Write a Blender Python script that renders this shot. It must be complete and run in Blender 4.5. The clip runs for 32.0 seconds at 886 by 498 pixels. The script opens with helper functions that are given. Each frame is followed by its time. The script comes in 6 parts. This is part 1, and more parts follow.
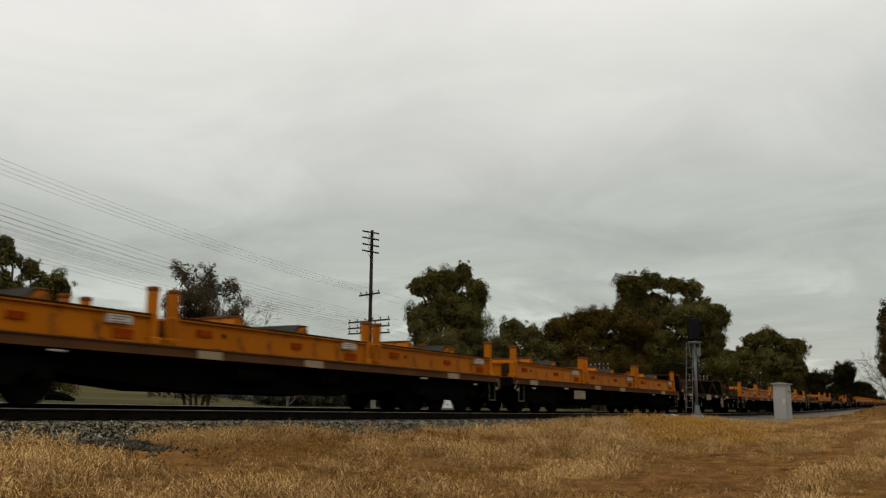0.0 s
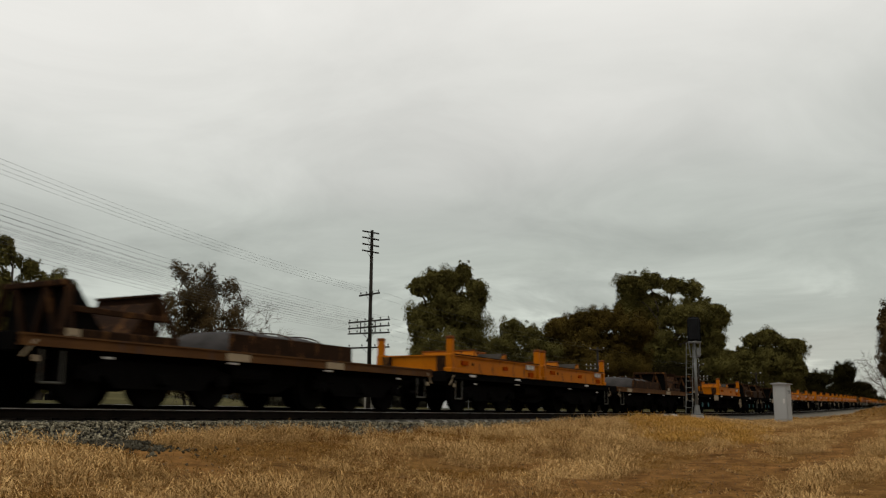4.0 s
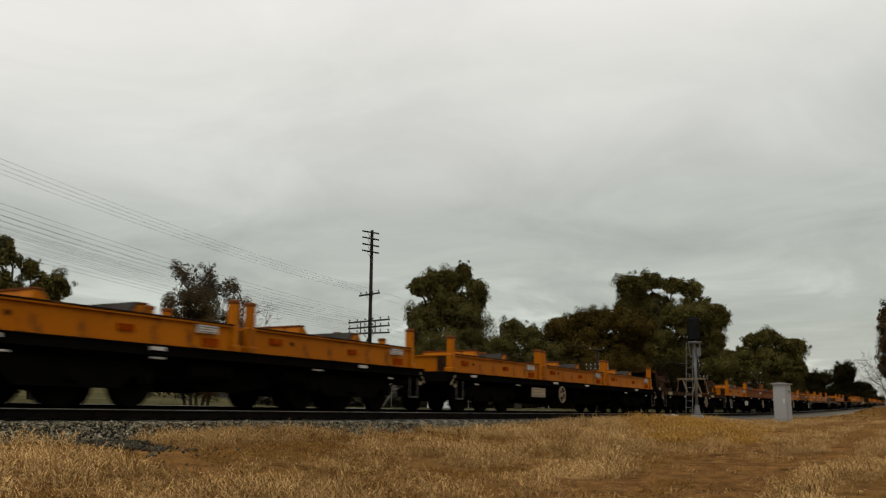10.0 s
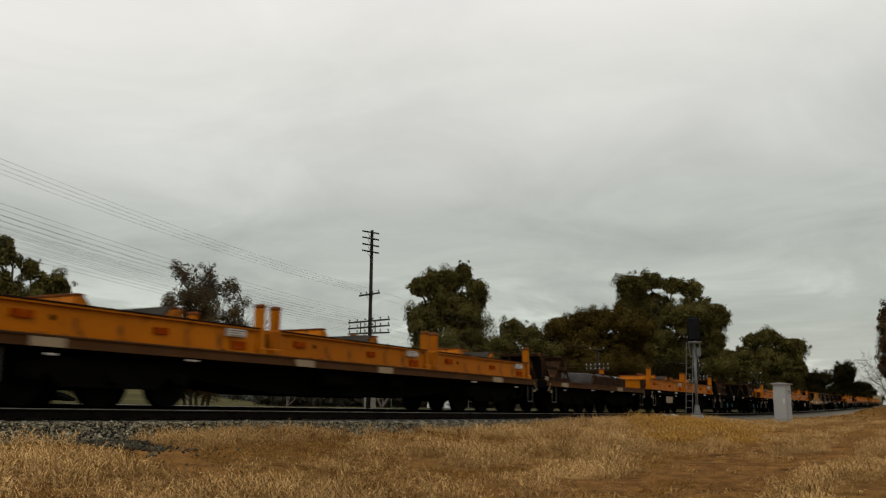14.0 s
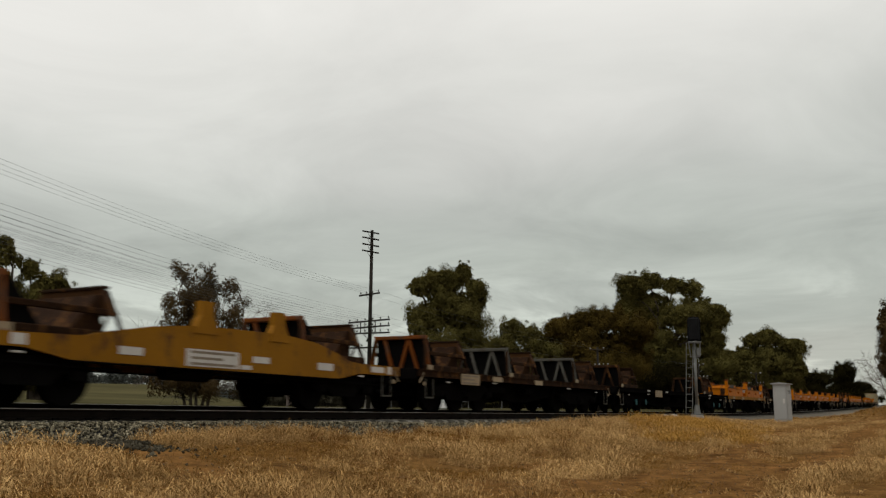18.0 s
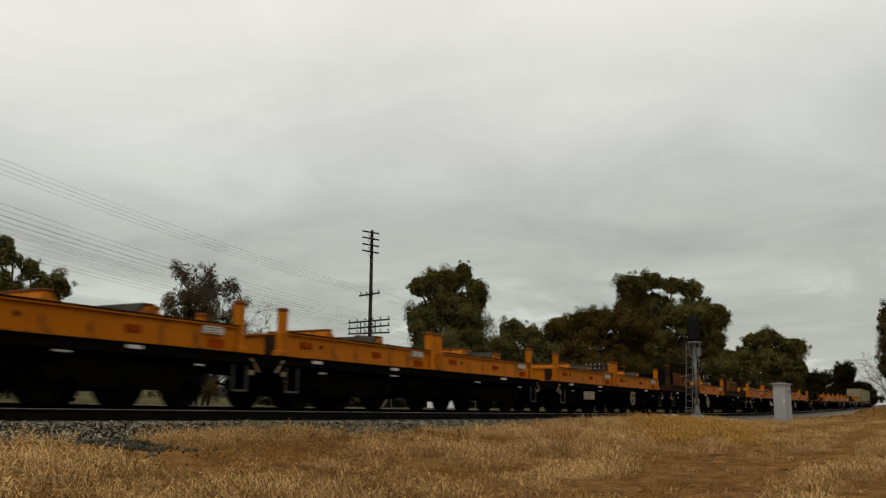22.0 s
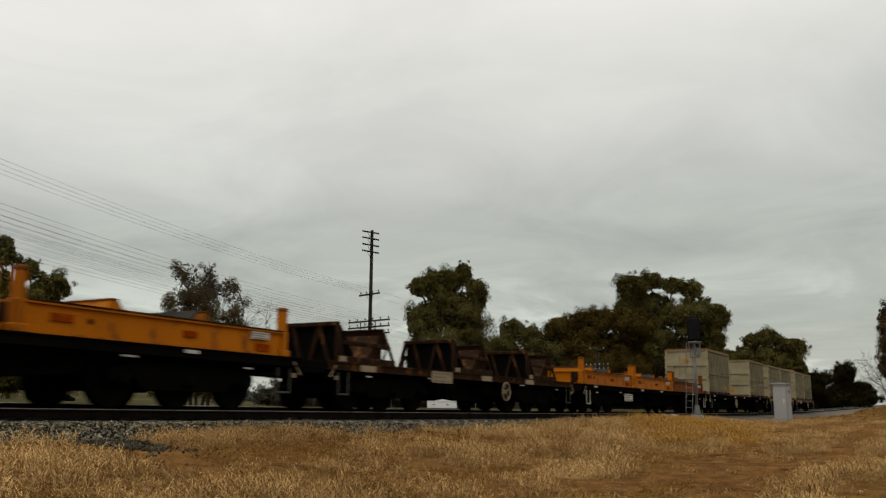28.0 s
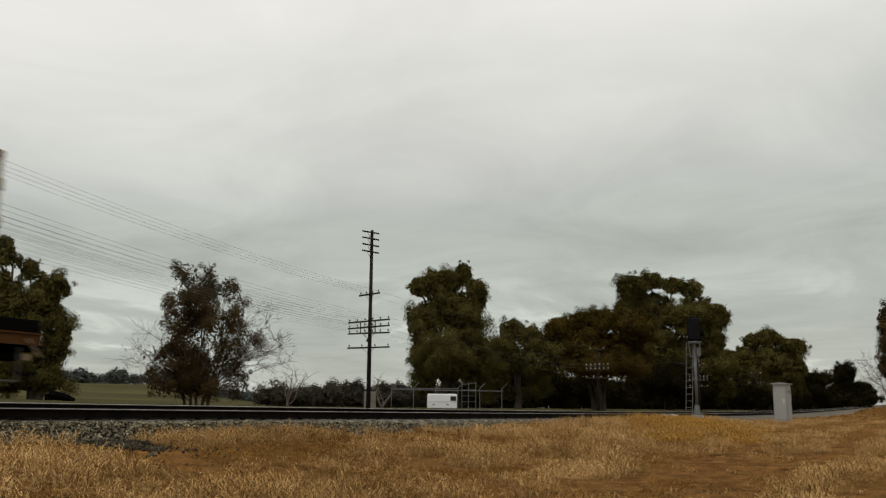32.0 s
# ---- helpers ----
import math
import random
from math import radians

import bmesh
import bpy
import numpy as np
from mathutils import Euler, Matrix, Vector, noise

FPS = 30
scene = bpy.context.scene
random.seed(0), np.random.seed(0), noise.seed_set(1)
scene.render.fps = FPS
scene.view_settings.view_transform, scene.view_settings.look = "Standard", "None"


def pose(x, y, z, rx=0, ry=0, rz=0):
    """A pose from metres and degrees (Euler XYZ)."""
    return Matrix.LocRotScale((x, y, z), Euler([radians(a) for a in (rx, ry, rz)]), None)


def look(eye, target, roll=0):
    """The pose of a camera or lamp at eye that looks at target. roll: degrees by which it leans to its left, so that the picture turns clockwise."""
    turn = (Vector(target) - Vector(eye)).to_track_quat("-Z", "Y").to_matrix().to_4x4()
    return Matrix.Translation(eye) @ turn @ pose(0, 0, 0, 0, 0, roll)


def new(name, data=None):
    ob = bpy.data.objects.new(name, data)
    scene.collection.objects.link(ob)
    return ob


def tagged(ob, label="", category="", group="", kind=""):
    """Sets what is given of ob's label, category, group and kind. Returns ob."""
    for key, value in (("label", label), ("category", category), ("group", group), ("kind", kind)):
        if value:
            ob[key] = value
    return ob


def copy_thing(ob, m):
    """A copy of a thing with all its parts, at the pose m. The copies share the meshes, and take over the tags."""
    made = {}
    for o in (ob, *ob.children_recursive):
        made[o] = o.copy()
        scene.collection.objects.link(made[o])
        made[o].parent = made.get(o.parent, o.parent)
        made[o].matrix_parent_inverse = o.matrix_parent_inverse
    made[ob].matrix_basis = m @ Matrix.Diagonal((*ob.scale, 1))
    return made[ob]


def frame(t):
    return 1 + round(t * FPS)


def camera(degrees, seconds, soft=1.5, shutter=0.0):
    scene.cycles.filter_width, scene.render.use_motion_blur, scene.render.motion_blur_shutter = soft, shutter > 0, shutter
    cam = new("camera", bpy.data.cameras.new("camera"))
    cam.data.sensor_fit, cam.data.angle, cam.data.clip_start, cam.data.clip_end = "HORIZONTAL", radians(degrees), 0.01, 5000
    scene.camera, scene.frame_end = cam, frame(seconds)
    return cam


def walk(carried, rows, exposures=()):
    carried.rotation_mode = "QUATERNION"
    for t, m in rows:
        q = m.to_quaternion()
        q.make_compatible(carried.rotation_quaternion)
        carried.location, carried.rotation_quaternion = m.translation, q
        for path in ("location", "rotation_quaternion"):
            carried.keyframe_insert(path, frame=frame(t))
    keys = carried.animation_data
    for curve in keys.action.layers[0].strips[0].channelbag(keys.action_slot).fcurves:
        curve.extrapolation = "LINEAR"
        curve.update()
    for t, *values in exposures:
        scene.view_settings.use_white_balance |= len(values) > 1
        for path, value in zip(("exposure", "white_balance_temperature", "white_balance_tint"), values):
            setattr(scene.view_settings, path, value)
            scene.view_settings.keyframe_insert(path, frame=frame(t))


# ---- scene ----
# The railway runs along +x, the train comes from far +x and leaves towards -x.
EYE = (0.0, 0.0, 0.8)
YAW, PITCH = radians(61.331), radians(10.322)
aim = (math.sin(YAW) * math.cos(PITCH), math.cos(YAW) * math.cos(PITCH), 0.8 + math.sin(PITCH))
cam = camera(51.56, 32.0, soft=1.3, shutter=0.2)
walk(cam, [(0.0, look(EYE, aim, 0.48)), (32.0, look(EYE, aim, 0.48))])

# ---- light: overcast winter sky ----
world = bpy.data.worlds.new("overcast_sky")
scene.world = world
world.use_nodes = True
wn, wl = world.node_tree.nodes, world.node_tree.links
wn.clear()


def wnode(kind, **kw):
    n = wn.new(kind)
    for k, val in kw.items():
        n.inputs[k].default_value = val
    return n


SUN_EL, SUN_AZ = radians(68), radians(-74)
SKY_AT = ((0.0, 0.0, 0.0), (4.0, 1.5, 0.0))
sky = wn.new("ShaderNodeTexSky")
sky.sky_type, sky.sun_disc = "NISHITA", False
sky.sun_elevation, sky.sun_rotation = SUN_EL, SUN_AZ
tc = wn.new("ShaderNodeTexCoord")
sep = wn.new("ShaderNodeSeparateXYZ")
wl.new(tc.outputs["Generated"], sep.inputs[0])


def wmath(op, a, b):
    n = wn.new("ShaderNodeMath")
    n.operation = op
    for i, x in enumerate((a, b)):
        if isinstance(x, (int, float)):
            n.inputs[i].default_value = x
        else:
            wl.new(x, n.inputs[i])
    return n.outputs[0]


def cloud(scale, detail, rough, twist, place):
    """Noise on a flat layer of cloud overhead, so that it draws together towards the horizon."""
    flat = wn.new("ShaderNodeCombineXYZ")
    height = wmath("ADD", wmath("MAXIMUM", sep.outputs["Z"], 0.0), 0.10)
    wl.new(wmath("DIVIDE", sep.outputs["X"], height), flat.inputs[0])
    wl.new(wmath("DIVIDE", sep.outputs["Y"], height), flat.inputs[1])
    shift = wn.new("ShaderNodeMapping")
    shift.inputs["Location"].default_value = place
    shift.inputs["Rotation"].default_value = (0, 0, radians(-28))
    wl.new(flat.outputs[0], shift.inputs[0])
    n = wnode("ShaderNodeTexNoise", Scale=scale, Detail=detail, Roughness=rough, Distortion=twist)
    wl.new(shift.outputs[0], n.inputs["Vector"])
    return wmath("SUBTRACT", n.outputs["Fac"], 0.5)


def over_height(z0, z1, a, b):
    """A value that goes from a to b as the view climbs from z0 to z1."""
    m = wn.new("ShaderNodeMapRange")
    m.interpolation_type = "SMOOTHSTEP"
    for k, val in zip(("From Min", "From Max", "To Min", "To Max"), (z0, z1, a, b)):
        m.inputs[k].default_value = val
    wl.new(sep.outputs["Z"], m.inputs["Value"])
    return m.outputs[0]


broad = cloud(0.62, 3.0, 0.45, 0.5, SKY_AT[0])
ragged_cloud = cloud(1.05, 7.0, 0.6, 0.7, SKY_AT[1])
toward = wmath("ADD", wmath("MULTIPLY", sep.outputs["X"], 0.13 * math.sin(SUN_AZ)), wmath("MULTIPLY", sep.outputs["Y"], 0.13 * math.cos(SUN_AZ)))
lift = wmath("ADD", wmath("ADD", sep.outputs["Z"], wmath("MULTIPLY", broad, 0.22)), wmath("ADD", toward, 0.075))
ramp = wn.new("ShaderNodeValToRGB")
ramp.color_ramp.interpolation = "B_SPLINE"
els = ramp.color_ramp.elements
els[0].position, els[0].color = 0.0, (0.47, 0.475, 0.42, 1)
els[1].position, els[1].color = 0.62, (0.90, 0.88, 0.838, 1)
for pos, c in ((0.08, (0.43, 0.455, 0.405, 1)), (0.16, (0.425, 0.45, 0.405, 1)), (0.26, (0.54, 0.55, 0.51, 1)), (0.40, (0.80, 0.785, 0.74, 1)), (0.78, (1.25, 1.21, 1.15, 1)), (1.0, (2.5, 2.42, 2.3, 1))):
    e = els.new(pos)
    e.color = c
wl.new(lift, ramp.inputs[0])
# thin breaks low in the cloud, brighter than the layer
gap = wn.new("ShaderNodeMapRange")
gap.interpolation_type = "SMOOTHSTEP"
for k, val in zip(("From Min", "From Max", "To Min", "To Max"), (0.03, 0.17, 0.0, 1.0)):
    gap.inputs[k].default_value = val
wl.new(ragged_cloud, gap.inputs["Value"])
breaks = wmath("MULTIPLY", gap.outputs[0], wmath("MULTIPLY", over_height(0.17, 0.09, 0.0, 1.0), 0.30))
patch = wmath("ADD", wmath("ADD", wmath("MULTIPLY", ragged_cloud, over_height(0.14, 0.42, 0.85, 0.34)), 1.02), breaks)
banded = wn.new("ShaderNodeVectorMath")
banded.operation = "SCALE"
wl.new(ramp.outputs[0], banded.inputs[0])
wl.new(patch, banded.inputs["Scale"])
skyscale = wn.new("ShaderNodeVectorMath")
skyscale.operation = "SCALE"
skyscale.inputs["Scale"].default_value = 0.10
wl.new(sky.outputs[0], skyscale.inputs[0])
mixc = wn.new("ShaderNodeMix")
mixc.data_type = "RGBA"
mixc.inputs["Factor"].default_value = 0.95
wl.new(skyscale.outputs[0], mixc.inputs["A"])
wl.new(banded.outputs[0], mixc.inputs["B"])
bg = wnode("ShaderNodeBackground", Strength=1.04)
wl.new(mixc.outputs["Result"], bg.inputs["Color"])
wo = wn.new("ShaderNodeOutputWorld")
wl.new(bg.outputs[0], wo.inputs[0])

sun = new("sun", bpy.data.lights.new("sun", "SUN"))
sun.data.energy, sun.data.angle, sun.data.color = 0.8, radians(35), (1.0, 0.96, 0.9)
sun.matrix_world = look((0, 0, 60), (-math.sin(SUN_AZ) * math.cos(SUN_EL) * 60, -math.cos(SUN_AZ) * math.cos(SUN_EL) * 60, 60 - math.sin(SUN_EL) * 60))
scene.view_settings.exposure = 0.0


# ---- materials ----
def mat(name, dark, light, rough=0.8, metal=0.0, scale=3.0, fine=40.0, bump=0.3, contrast=0.5, stain=None, amount=0.0, random_value=0.0, island=0.0, gloss=0.18, run=(1.6, 1.6, 0.55)):
    """A surface with broad variation, fine grain, optional stains and a bump; sizes in metres."""
    m = bpy.data.materials.new(name)
    m.use_nodes = True
    nt = m.node_tree
    n, l = nt.nodes, nt.links
    b = n["Principled BSDF"]
    co = n.new("ShaderNodeTexCoord")
    big = n.new("ShaderNodeTexNoise")
    big.inputs["Scale"].default_value, big.inputs["Detail"].default_value = scale, 5.0
    small = n.new("ShaderNodeTexNoise")
    small.inputs["Scale"].default_value, small.inputs["Detail"].default_value = fine, 3.0
    l.new(co.outputs["Object"], big.inputs["Vector"])
    l.new(co.outputs["Object"], small.inputs["Vector"])
    add = n.new("ShaderNodeMath")
    add.operation = "MULTIPLY_ADD"
    add.inputs[1].default_value = 0.5
    l.new(small.outputs["Fac"], add.inputs[0])
    l.new(big.outputs["Fac"], add.inputs[2])
    rng = n.new("ShaderNodeMapRange")
    rng.inputs["From Min"].default_value, rng.inputs["From Max"].default_value = 0.75 - 0.5 * contrast, 0.75 + 0.5 * contrast
    l.new(add.outputs[0], rng.inputs["Value"])
    mix = n.new("ShaderNodeMix")
    mix.data_type = "RGBA"
    mix.inputs["A"].default_value, mix.inputs["B"].default_value = (*dark, 1), (*light, 1)
    l.new(rng.outputs[0], mix.inputs["Factor"])
    colour = mix.outputs["Result"]
    if stain:
        sn = n.new("ShaderNodeTexNoise")
        sn.inputs["Scale"].default_value, sn.inputs["Detail"].default_value, sn.inputs["Roughness"].default_value = scale * 1.7, 8.0, 0.7
        sm = n.new("ShaderNodeMapping")
        sm.inputs["Scale"].default_value = run
        sm.inputs["Location"].default_value = (3.1, 7.7, 1.9)
        l.new(co.outputs["Object"], sm.inputs[0])
        l.new(sm.outputs[0], sn.inputs["Vector"])
        sr = n.new("ShaderNodeMapRange")
        sr.inputs["From Min"].default_value, sr.inputs["From Max"].default_value = 0.72 - 0.3 * amount, 0.80 - 0.3 * amount
        l.new(sn.outputs["Fac"], sr.inputs["Value"])
        ms = n.new("ShaderNodeMix")
        ms.data_type = "RGBA"
        ms.inputs["B"].default_value = (*stain, 1)
        l.new(sr.outputs[0], ms.inputs["Factor"])
        l.new(colour, ms.inputs["A"])
        colour = ms.outputs["Result"]
    if random_value or island:
        hv = n.new("ShaderNodeHueSaturation")
        vr = n.new("ShaderNodeMapRange")
        spread = random_value or island
        vr.inputs["To Min"].default_value, vr.inputs["To Max"].default_value = 1 - spread, 1 + spread
        if island:
            l.new(n.new("ShaderNodeNewGeometry").outputs["Random Per Island"], vr.inputs["Value"])
        else:
            l.new(n.new("ShaderNodeObjectInfo").outputs["Random"], vr.inputs["Value"])
        l.new(vr.outputs[0], hv.inputs["Value"])
        l.new(colour, hv.inputs["Color"])
        colour = hv.outputs["Color"]
    l.new(colour, b.inputs["Base Color"])
    b.inputs["Roughness"].default_value, b.inputs["Metallic"].default_value = rough, metal
    b.inputs["Specular IOR Level"].default_value = gloss
    if bump:
        bp = n.new("ShaderNodeBump")
        bp.inputs["Strength"].default_value, bp.inputs["Distance"].default_value = bump, 0.02
        l.new(add.outputs[0], bp.inputs["Height"])
        l.new(bp.outputs[0], b.inputs["Normal"])
    return m


YELLOW = mat("yellow_paint", (0.2852, 0.0782, 0.0009), (0.4048, 0.1242, 0.0017), 0.55, 0.0, 0.9, 25, 0.08, 0.7, (0.10, 0.034, 0.008), 0.58, 0.12, gloss=0.06)
RUSTY = mat("rusted_orange_paint", (0.098, 0.027, 0.0045), (0.18, 0.051, 0.007), 0.75, 0.0, 1.2, 30, 0.15, 0.8, (0.09, 0.04, 0.02), 0.7, 0.15, gloss=0.06)
BROWN = mat("brown_oxide_steel", (0.009, 0.0052, 0.0030), (0.031, 0.0142, 0.0062), 0.8, 0.0, 1.5, 30, 0.2, 0.8, (0.095, 0.042, 0.013), 0.55, 0.2, gloss=0.03)
SILL_BROWN = mat("faded_brown_sill", (0.045, 0.021, 0.009), (0.105, 0.048, 0.016), 0.75, 0.0, 1.4, 30, 0.15, 0.8, (0.06, 0.035, 0.025), 0.5, 0.15, gloss=0.04)
MUSTARD = mat("mustard_paint", (0.20, 0.092, 0.006), (0.31, 0.155, 0.010), 0.6, 0.0, 0.8, 30, 0.1, 0.8, (0.035, 0.022, 0.010), 0.62, 0.05, gloss=0.06)
HUMP = mat("rust_stained_mustard_paint", (0.15, 0.062, 0.004), (0.25, 0.112, 0.007), 0.65, 0.0, 0.9, 30, 0.15, 0.8, (0.06, 0.028, 0.012), 0.6, 0.05, gloss=0.06)
GREY_STEEL = mat("dull_grey_steel", (0.045, 0.042, 0.034), (0.09, 0.085, 0.07), 0.7, 0.0, 2.0, 30, 0.15, 0.8, (0.06, 0.035, 0.02), 0.5, gloss=0.05)
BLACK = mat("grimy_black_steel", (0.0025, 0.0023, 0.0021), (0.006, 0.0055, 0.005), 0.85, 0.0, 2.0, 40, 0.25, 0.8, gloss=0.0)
TEAL = mat("faded_teal_paint", (0.010, 0.050, 0.055), (0.020, 0.085, 0.092), 0.6, 0.0, 6, 50, 0.05, gloss=0.1)
RUBBER = mat("dark_rubber_lining", (0.018, 0.0155, 0.012), (0.042, 0.036, 0.029), 0.9, 0.0, 2.0, 60, 0.2, gloss=0.04)
TARP = mat("dark_tarpaulin", (0.018, 0.016, 0.014), (0.045, 0.04, 0.036), 0.7, 0.0, 2.5, 30, 0.4, gloss=0.06)
WHITE = mat("white_marking", (0.36, 0.34, 0.3), (0.52, 0.49, 0.45), 0.7, 0.0, 6.0, 60, 0.05, 0.8, (0.3, 0.25, 0.2), 0.3)
CREAM = mat("cream_plate", (0.19, 0.14, 0.08), (0.31, 0.235, 0.145), 0.7, 0.0, 5.0, 60, 0.05, 0.8, (0.2, 0.14, 0.08), 0.4)
RED = mat("red_label", (0.17, 0.022, 0.0015), (0.25, 0.04, 0.003), 0.8, 0.0, 4.0, 50, 0.0, 0.8, (0.28, 0.08, 0.004), 0.6, gloss=0.0)
FADED = mat("faded_lettering", (0.13, 0.10, 0.07), (0.2, 0.16, 0.115), 0.7, 0, 5, 50, 0)
ORANGE = mat("orange_label", (0.33, 0.125, 0.008), (0.46, 0.18, 0.012), 0.6, 0.0, 4.0, 50, 0.0, 0.8, (0.2, 0.13, 0.06), 0.5, gloss=0.04)
INK = mat("dark_lettering", (0.03, 0.03, 0.03), (0.05, 0.05, 0.05), 0.7, 0, 5, 50, 0)
GREY_BOX = mat("weathered_grey_paint", (0.0820, 0.0700, 0.0370), (0.2280, 0.1980, 0.1150), 0.65, 0.0, 1.3, 25, 0.1, 0.8, (0.055, 0.036, 0.017), 0.62, 0.06, gloss=0.06, run=(3.0, 3.0, 0.4))
# Paler than GREY_BOX: light falling on the ends is in this colour.
BOX_PALE_LIT = mat("pale_lit_weathered_paint", (0.180, 0.148, 0.082), (0.360, 0.312, 0.190), 0.65, 0.0, 1.3, 25, 0.1, 0.8, (0.10, 0.065, 0.03), 0.4, gloss=0.06, run=(3.0, 3.0, 0.5))
BOX_RAIL = mat("rusty_beige_rail", (0.110, 0.070, 0.034), (0.240, 0.172, 0.090), 0.7, 0.0, 2.5, 30, 0.15, 0.9, (0.17, 0.09, 0.05), 0.6, gloss=0.06)
STEEL = mat("polished_rail_head", (0.30, 0.28, 0.26), (0.42, 0.40, 0.38), 0.32, 0.9, 3.0, 60, 0.02)
# Rust taken nearly to black: the shadow on the rail is in it.
RAIL_WEB = mat("shaded_rail_rust", (0.004, 0.003, 0.0022), (0.010, 0.007, 0.005), 0.85, 0.0, 4.0, 60, 0.2, gloss=0.04)
CONCRETE = mat("concrete", (0.24, 0.225, 0.2), (0.38, 0.36, 0.33), 0.9, 0.0, 3.0, 60, 0.25, 0.8, (0.24, 0.21, 0.18), 0.4, 0.12)
PEBBLE = mat("brown_pebble", (0.06, 0.036, 0.018), (0.20, 0.135, 0.08), 0.9, 0.0, 6.0, 50, 0.2, 0.8, None, 0, 0, 0.5, gloss=0.0)
# Darker version of the crushed stone, for the spilled heap.
DARK_STONE = mat("dark_spilled_stone", (0.012, 0.0105, 0.0075), (0.080, 0.069, 0.046), 0.9, 0.0, 6.0, 50, 0.3, 0.8, None, 0, 0, 0.7, gloss=0.0)
SLEEPER = mat("weathered_sleeper_concrete", (0.12, 0.11, 0.088), (0.23, 0.212, 0.172), 0.9, 0.0, 4.0, 60, 0.25, 0.8, (0.08, 0.07, 0.055), 0.5, 0.25, gloss=0.03)
STONE = mat("crushed_stone", (0.0090, 0.0076, 0.0052), (0.3050, 0.2640, 0.1740), 0.9, 0.0, 6.0, 50, 0.3, 0.8, (0.24, 0.13, 0.07), 0.2, 0, 0.8, gloss=0.0)
# BED is lowered towards black for the shadow around the rails.
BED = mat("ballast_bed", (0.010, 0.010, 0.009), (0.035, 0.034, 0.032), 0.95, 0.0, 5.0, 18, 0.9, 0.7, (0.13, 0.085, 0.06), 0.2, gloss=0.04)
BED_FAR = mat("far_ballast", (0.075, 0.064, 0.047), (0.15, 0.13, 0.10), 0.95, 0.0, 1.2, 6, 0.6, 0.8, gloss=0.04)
GALV = mat("galvanised_steel", (0.105, 0.106, 0.097), (0.175, 0.175, 0.162), 0.5, 0.45, 4.0, 50, 0.05)
CABINET = mat("pale_grey_cabinet_paint", (0.25, 0.247, 0.23), (0.33, 0.327, 0.305), 0.55, 0.0, 1.6, 40, 0.04, 0.9, (0.40, 0.38, 0.34), 0.3)
SIGNAL_BLACK = mat("matt_black_signal", (0.006, 0.006, 0.006), (0.012, 0.012, 0.012), 0.8, 0.0, 4, 50, 0.05, gloss=0.04)
LENS = mat("dark_signal_lens", (0.02, 0.02, 0.02), (0.03, 0.03, 0.03), 0.1, 0.0, 4, 50, 0.0)
TIMBER = mat("weathered_pole_timber", (0.012, 0.011, 0.009), (0.034, 0.029, 0.024), 0.9, 0.0, 4.0, 40, 0.4, gloss=0.04)
PORCELAIN = mat("white_insulator", (0.36, 0.35, 0.32), (0.48, 0.47, 0.44), 0.25, 0.0, 8, 50, 0.0)
PIPE = mat("dull_fence_pipe", (0.10, 0.10, 0.095), (0.16, 0.16, 0.15), 0.6, 0.3, 4.0, 50, 0.05)
WIRE = mat("old_copper_wire", (0.05, 0.05, 0.046), (0.08, 0.08, 0.075), 0.6, 0.3, 8, 50, 0.0)
BARK = mat("eucalypt_bark", (0.022, 0.017, 0.012), (0.085, 0.068, 0.05), 0.9, 0.0, 2.0, 25, 0.5, 0.8, gloss=0.04)
BARE = mat("bare_grey_twigs", (0.075, 0.058, 0.046), (0.15, 0.12, 0.1), 0.9, 0.0, 3.0, 25, 0.2)
LEAF = mat("olive_eucalypt_leaf", (0.0120, 0.0103, 0.0026), (0.1320, 0.1130, 0.0320), 0.75, 0.0, 0.6, 7, 0.0, 1.1, None, 0, 0, 0.1, gloss=0.0)
LEAF_BROWN = mat("brownish_eucalypt_leaf", (0.0221, 0.0145, 0.0055), (0.0850, 0.0560, 0.0235), 0.75, 0.0, 0.6, 7, 0.0, 0.8, None, 0, 0, 0.35, gloss=0.0)
LEAF_RUST = mat("rust_tipped_leaf", (0.0108, 0.0083, 0.0020), (0.1000, 0.0680, 0.0155), 0.75, 0.0, 0.45, 7, 0.0, 0.8, None, 0, 0, 0.12, gloss=0.0)
# Near black, so scrub and back woods hold the shade under the crowns.
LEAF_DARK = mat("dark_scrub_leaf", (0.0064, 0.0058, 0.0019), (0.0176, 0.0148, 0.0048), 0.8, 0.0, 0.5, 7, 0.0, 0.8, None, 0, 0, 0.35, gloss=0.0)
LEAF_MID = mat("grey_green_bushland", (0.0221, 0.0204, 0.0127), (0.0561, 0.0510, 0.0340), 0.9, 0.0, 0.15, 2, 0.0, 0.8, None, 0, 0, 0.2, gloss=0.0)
# Paler and greyer than LEAF: the distance haze is in this colour.
LEAF_FAR = mat("hazed_far_foliage", (0.040, 0.045, 0.040), (0.075, 0.078, 0.066), 0.9, 0.0, 0.1, 2, 0.0, 0.8, None, 0, 0, 0.25, gloss=0.0)
STRAW = mat("dry_straw", (0.122, 0.059, 0.0142), (0.315, 0.172, 0.050), 0.85, 0.0, 0.6, 7, 0.0, 0.9, None, 0, 0, 0.35, gloss=0.0)
STRAW_DARK = mat("brown_weed", (0.11, 0.052, 0.014), (0.21, 0.105, 0.032), 0.9, 0.0, 1.0, 8, 0.0, 0.9, None, 0, 0, 0.4, gloss=0.0)
STRAW_PALE = mat("bleached_straw", (0.155, 0.078, 0.021), (0.575, 0.370, 0.152), 0.85, 0.0, 0.7, 9, 0.0, 0.6, None, 0, 0, 0.3, gloss=0.0)
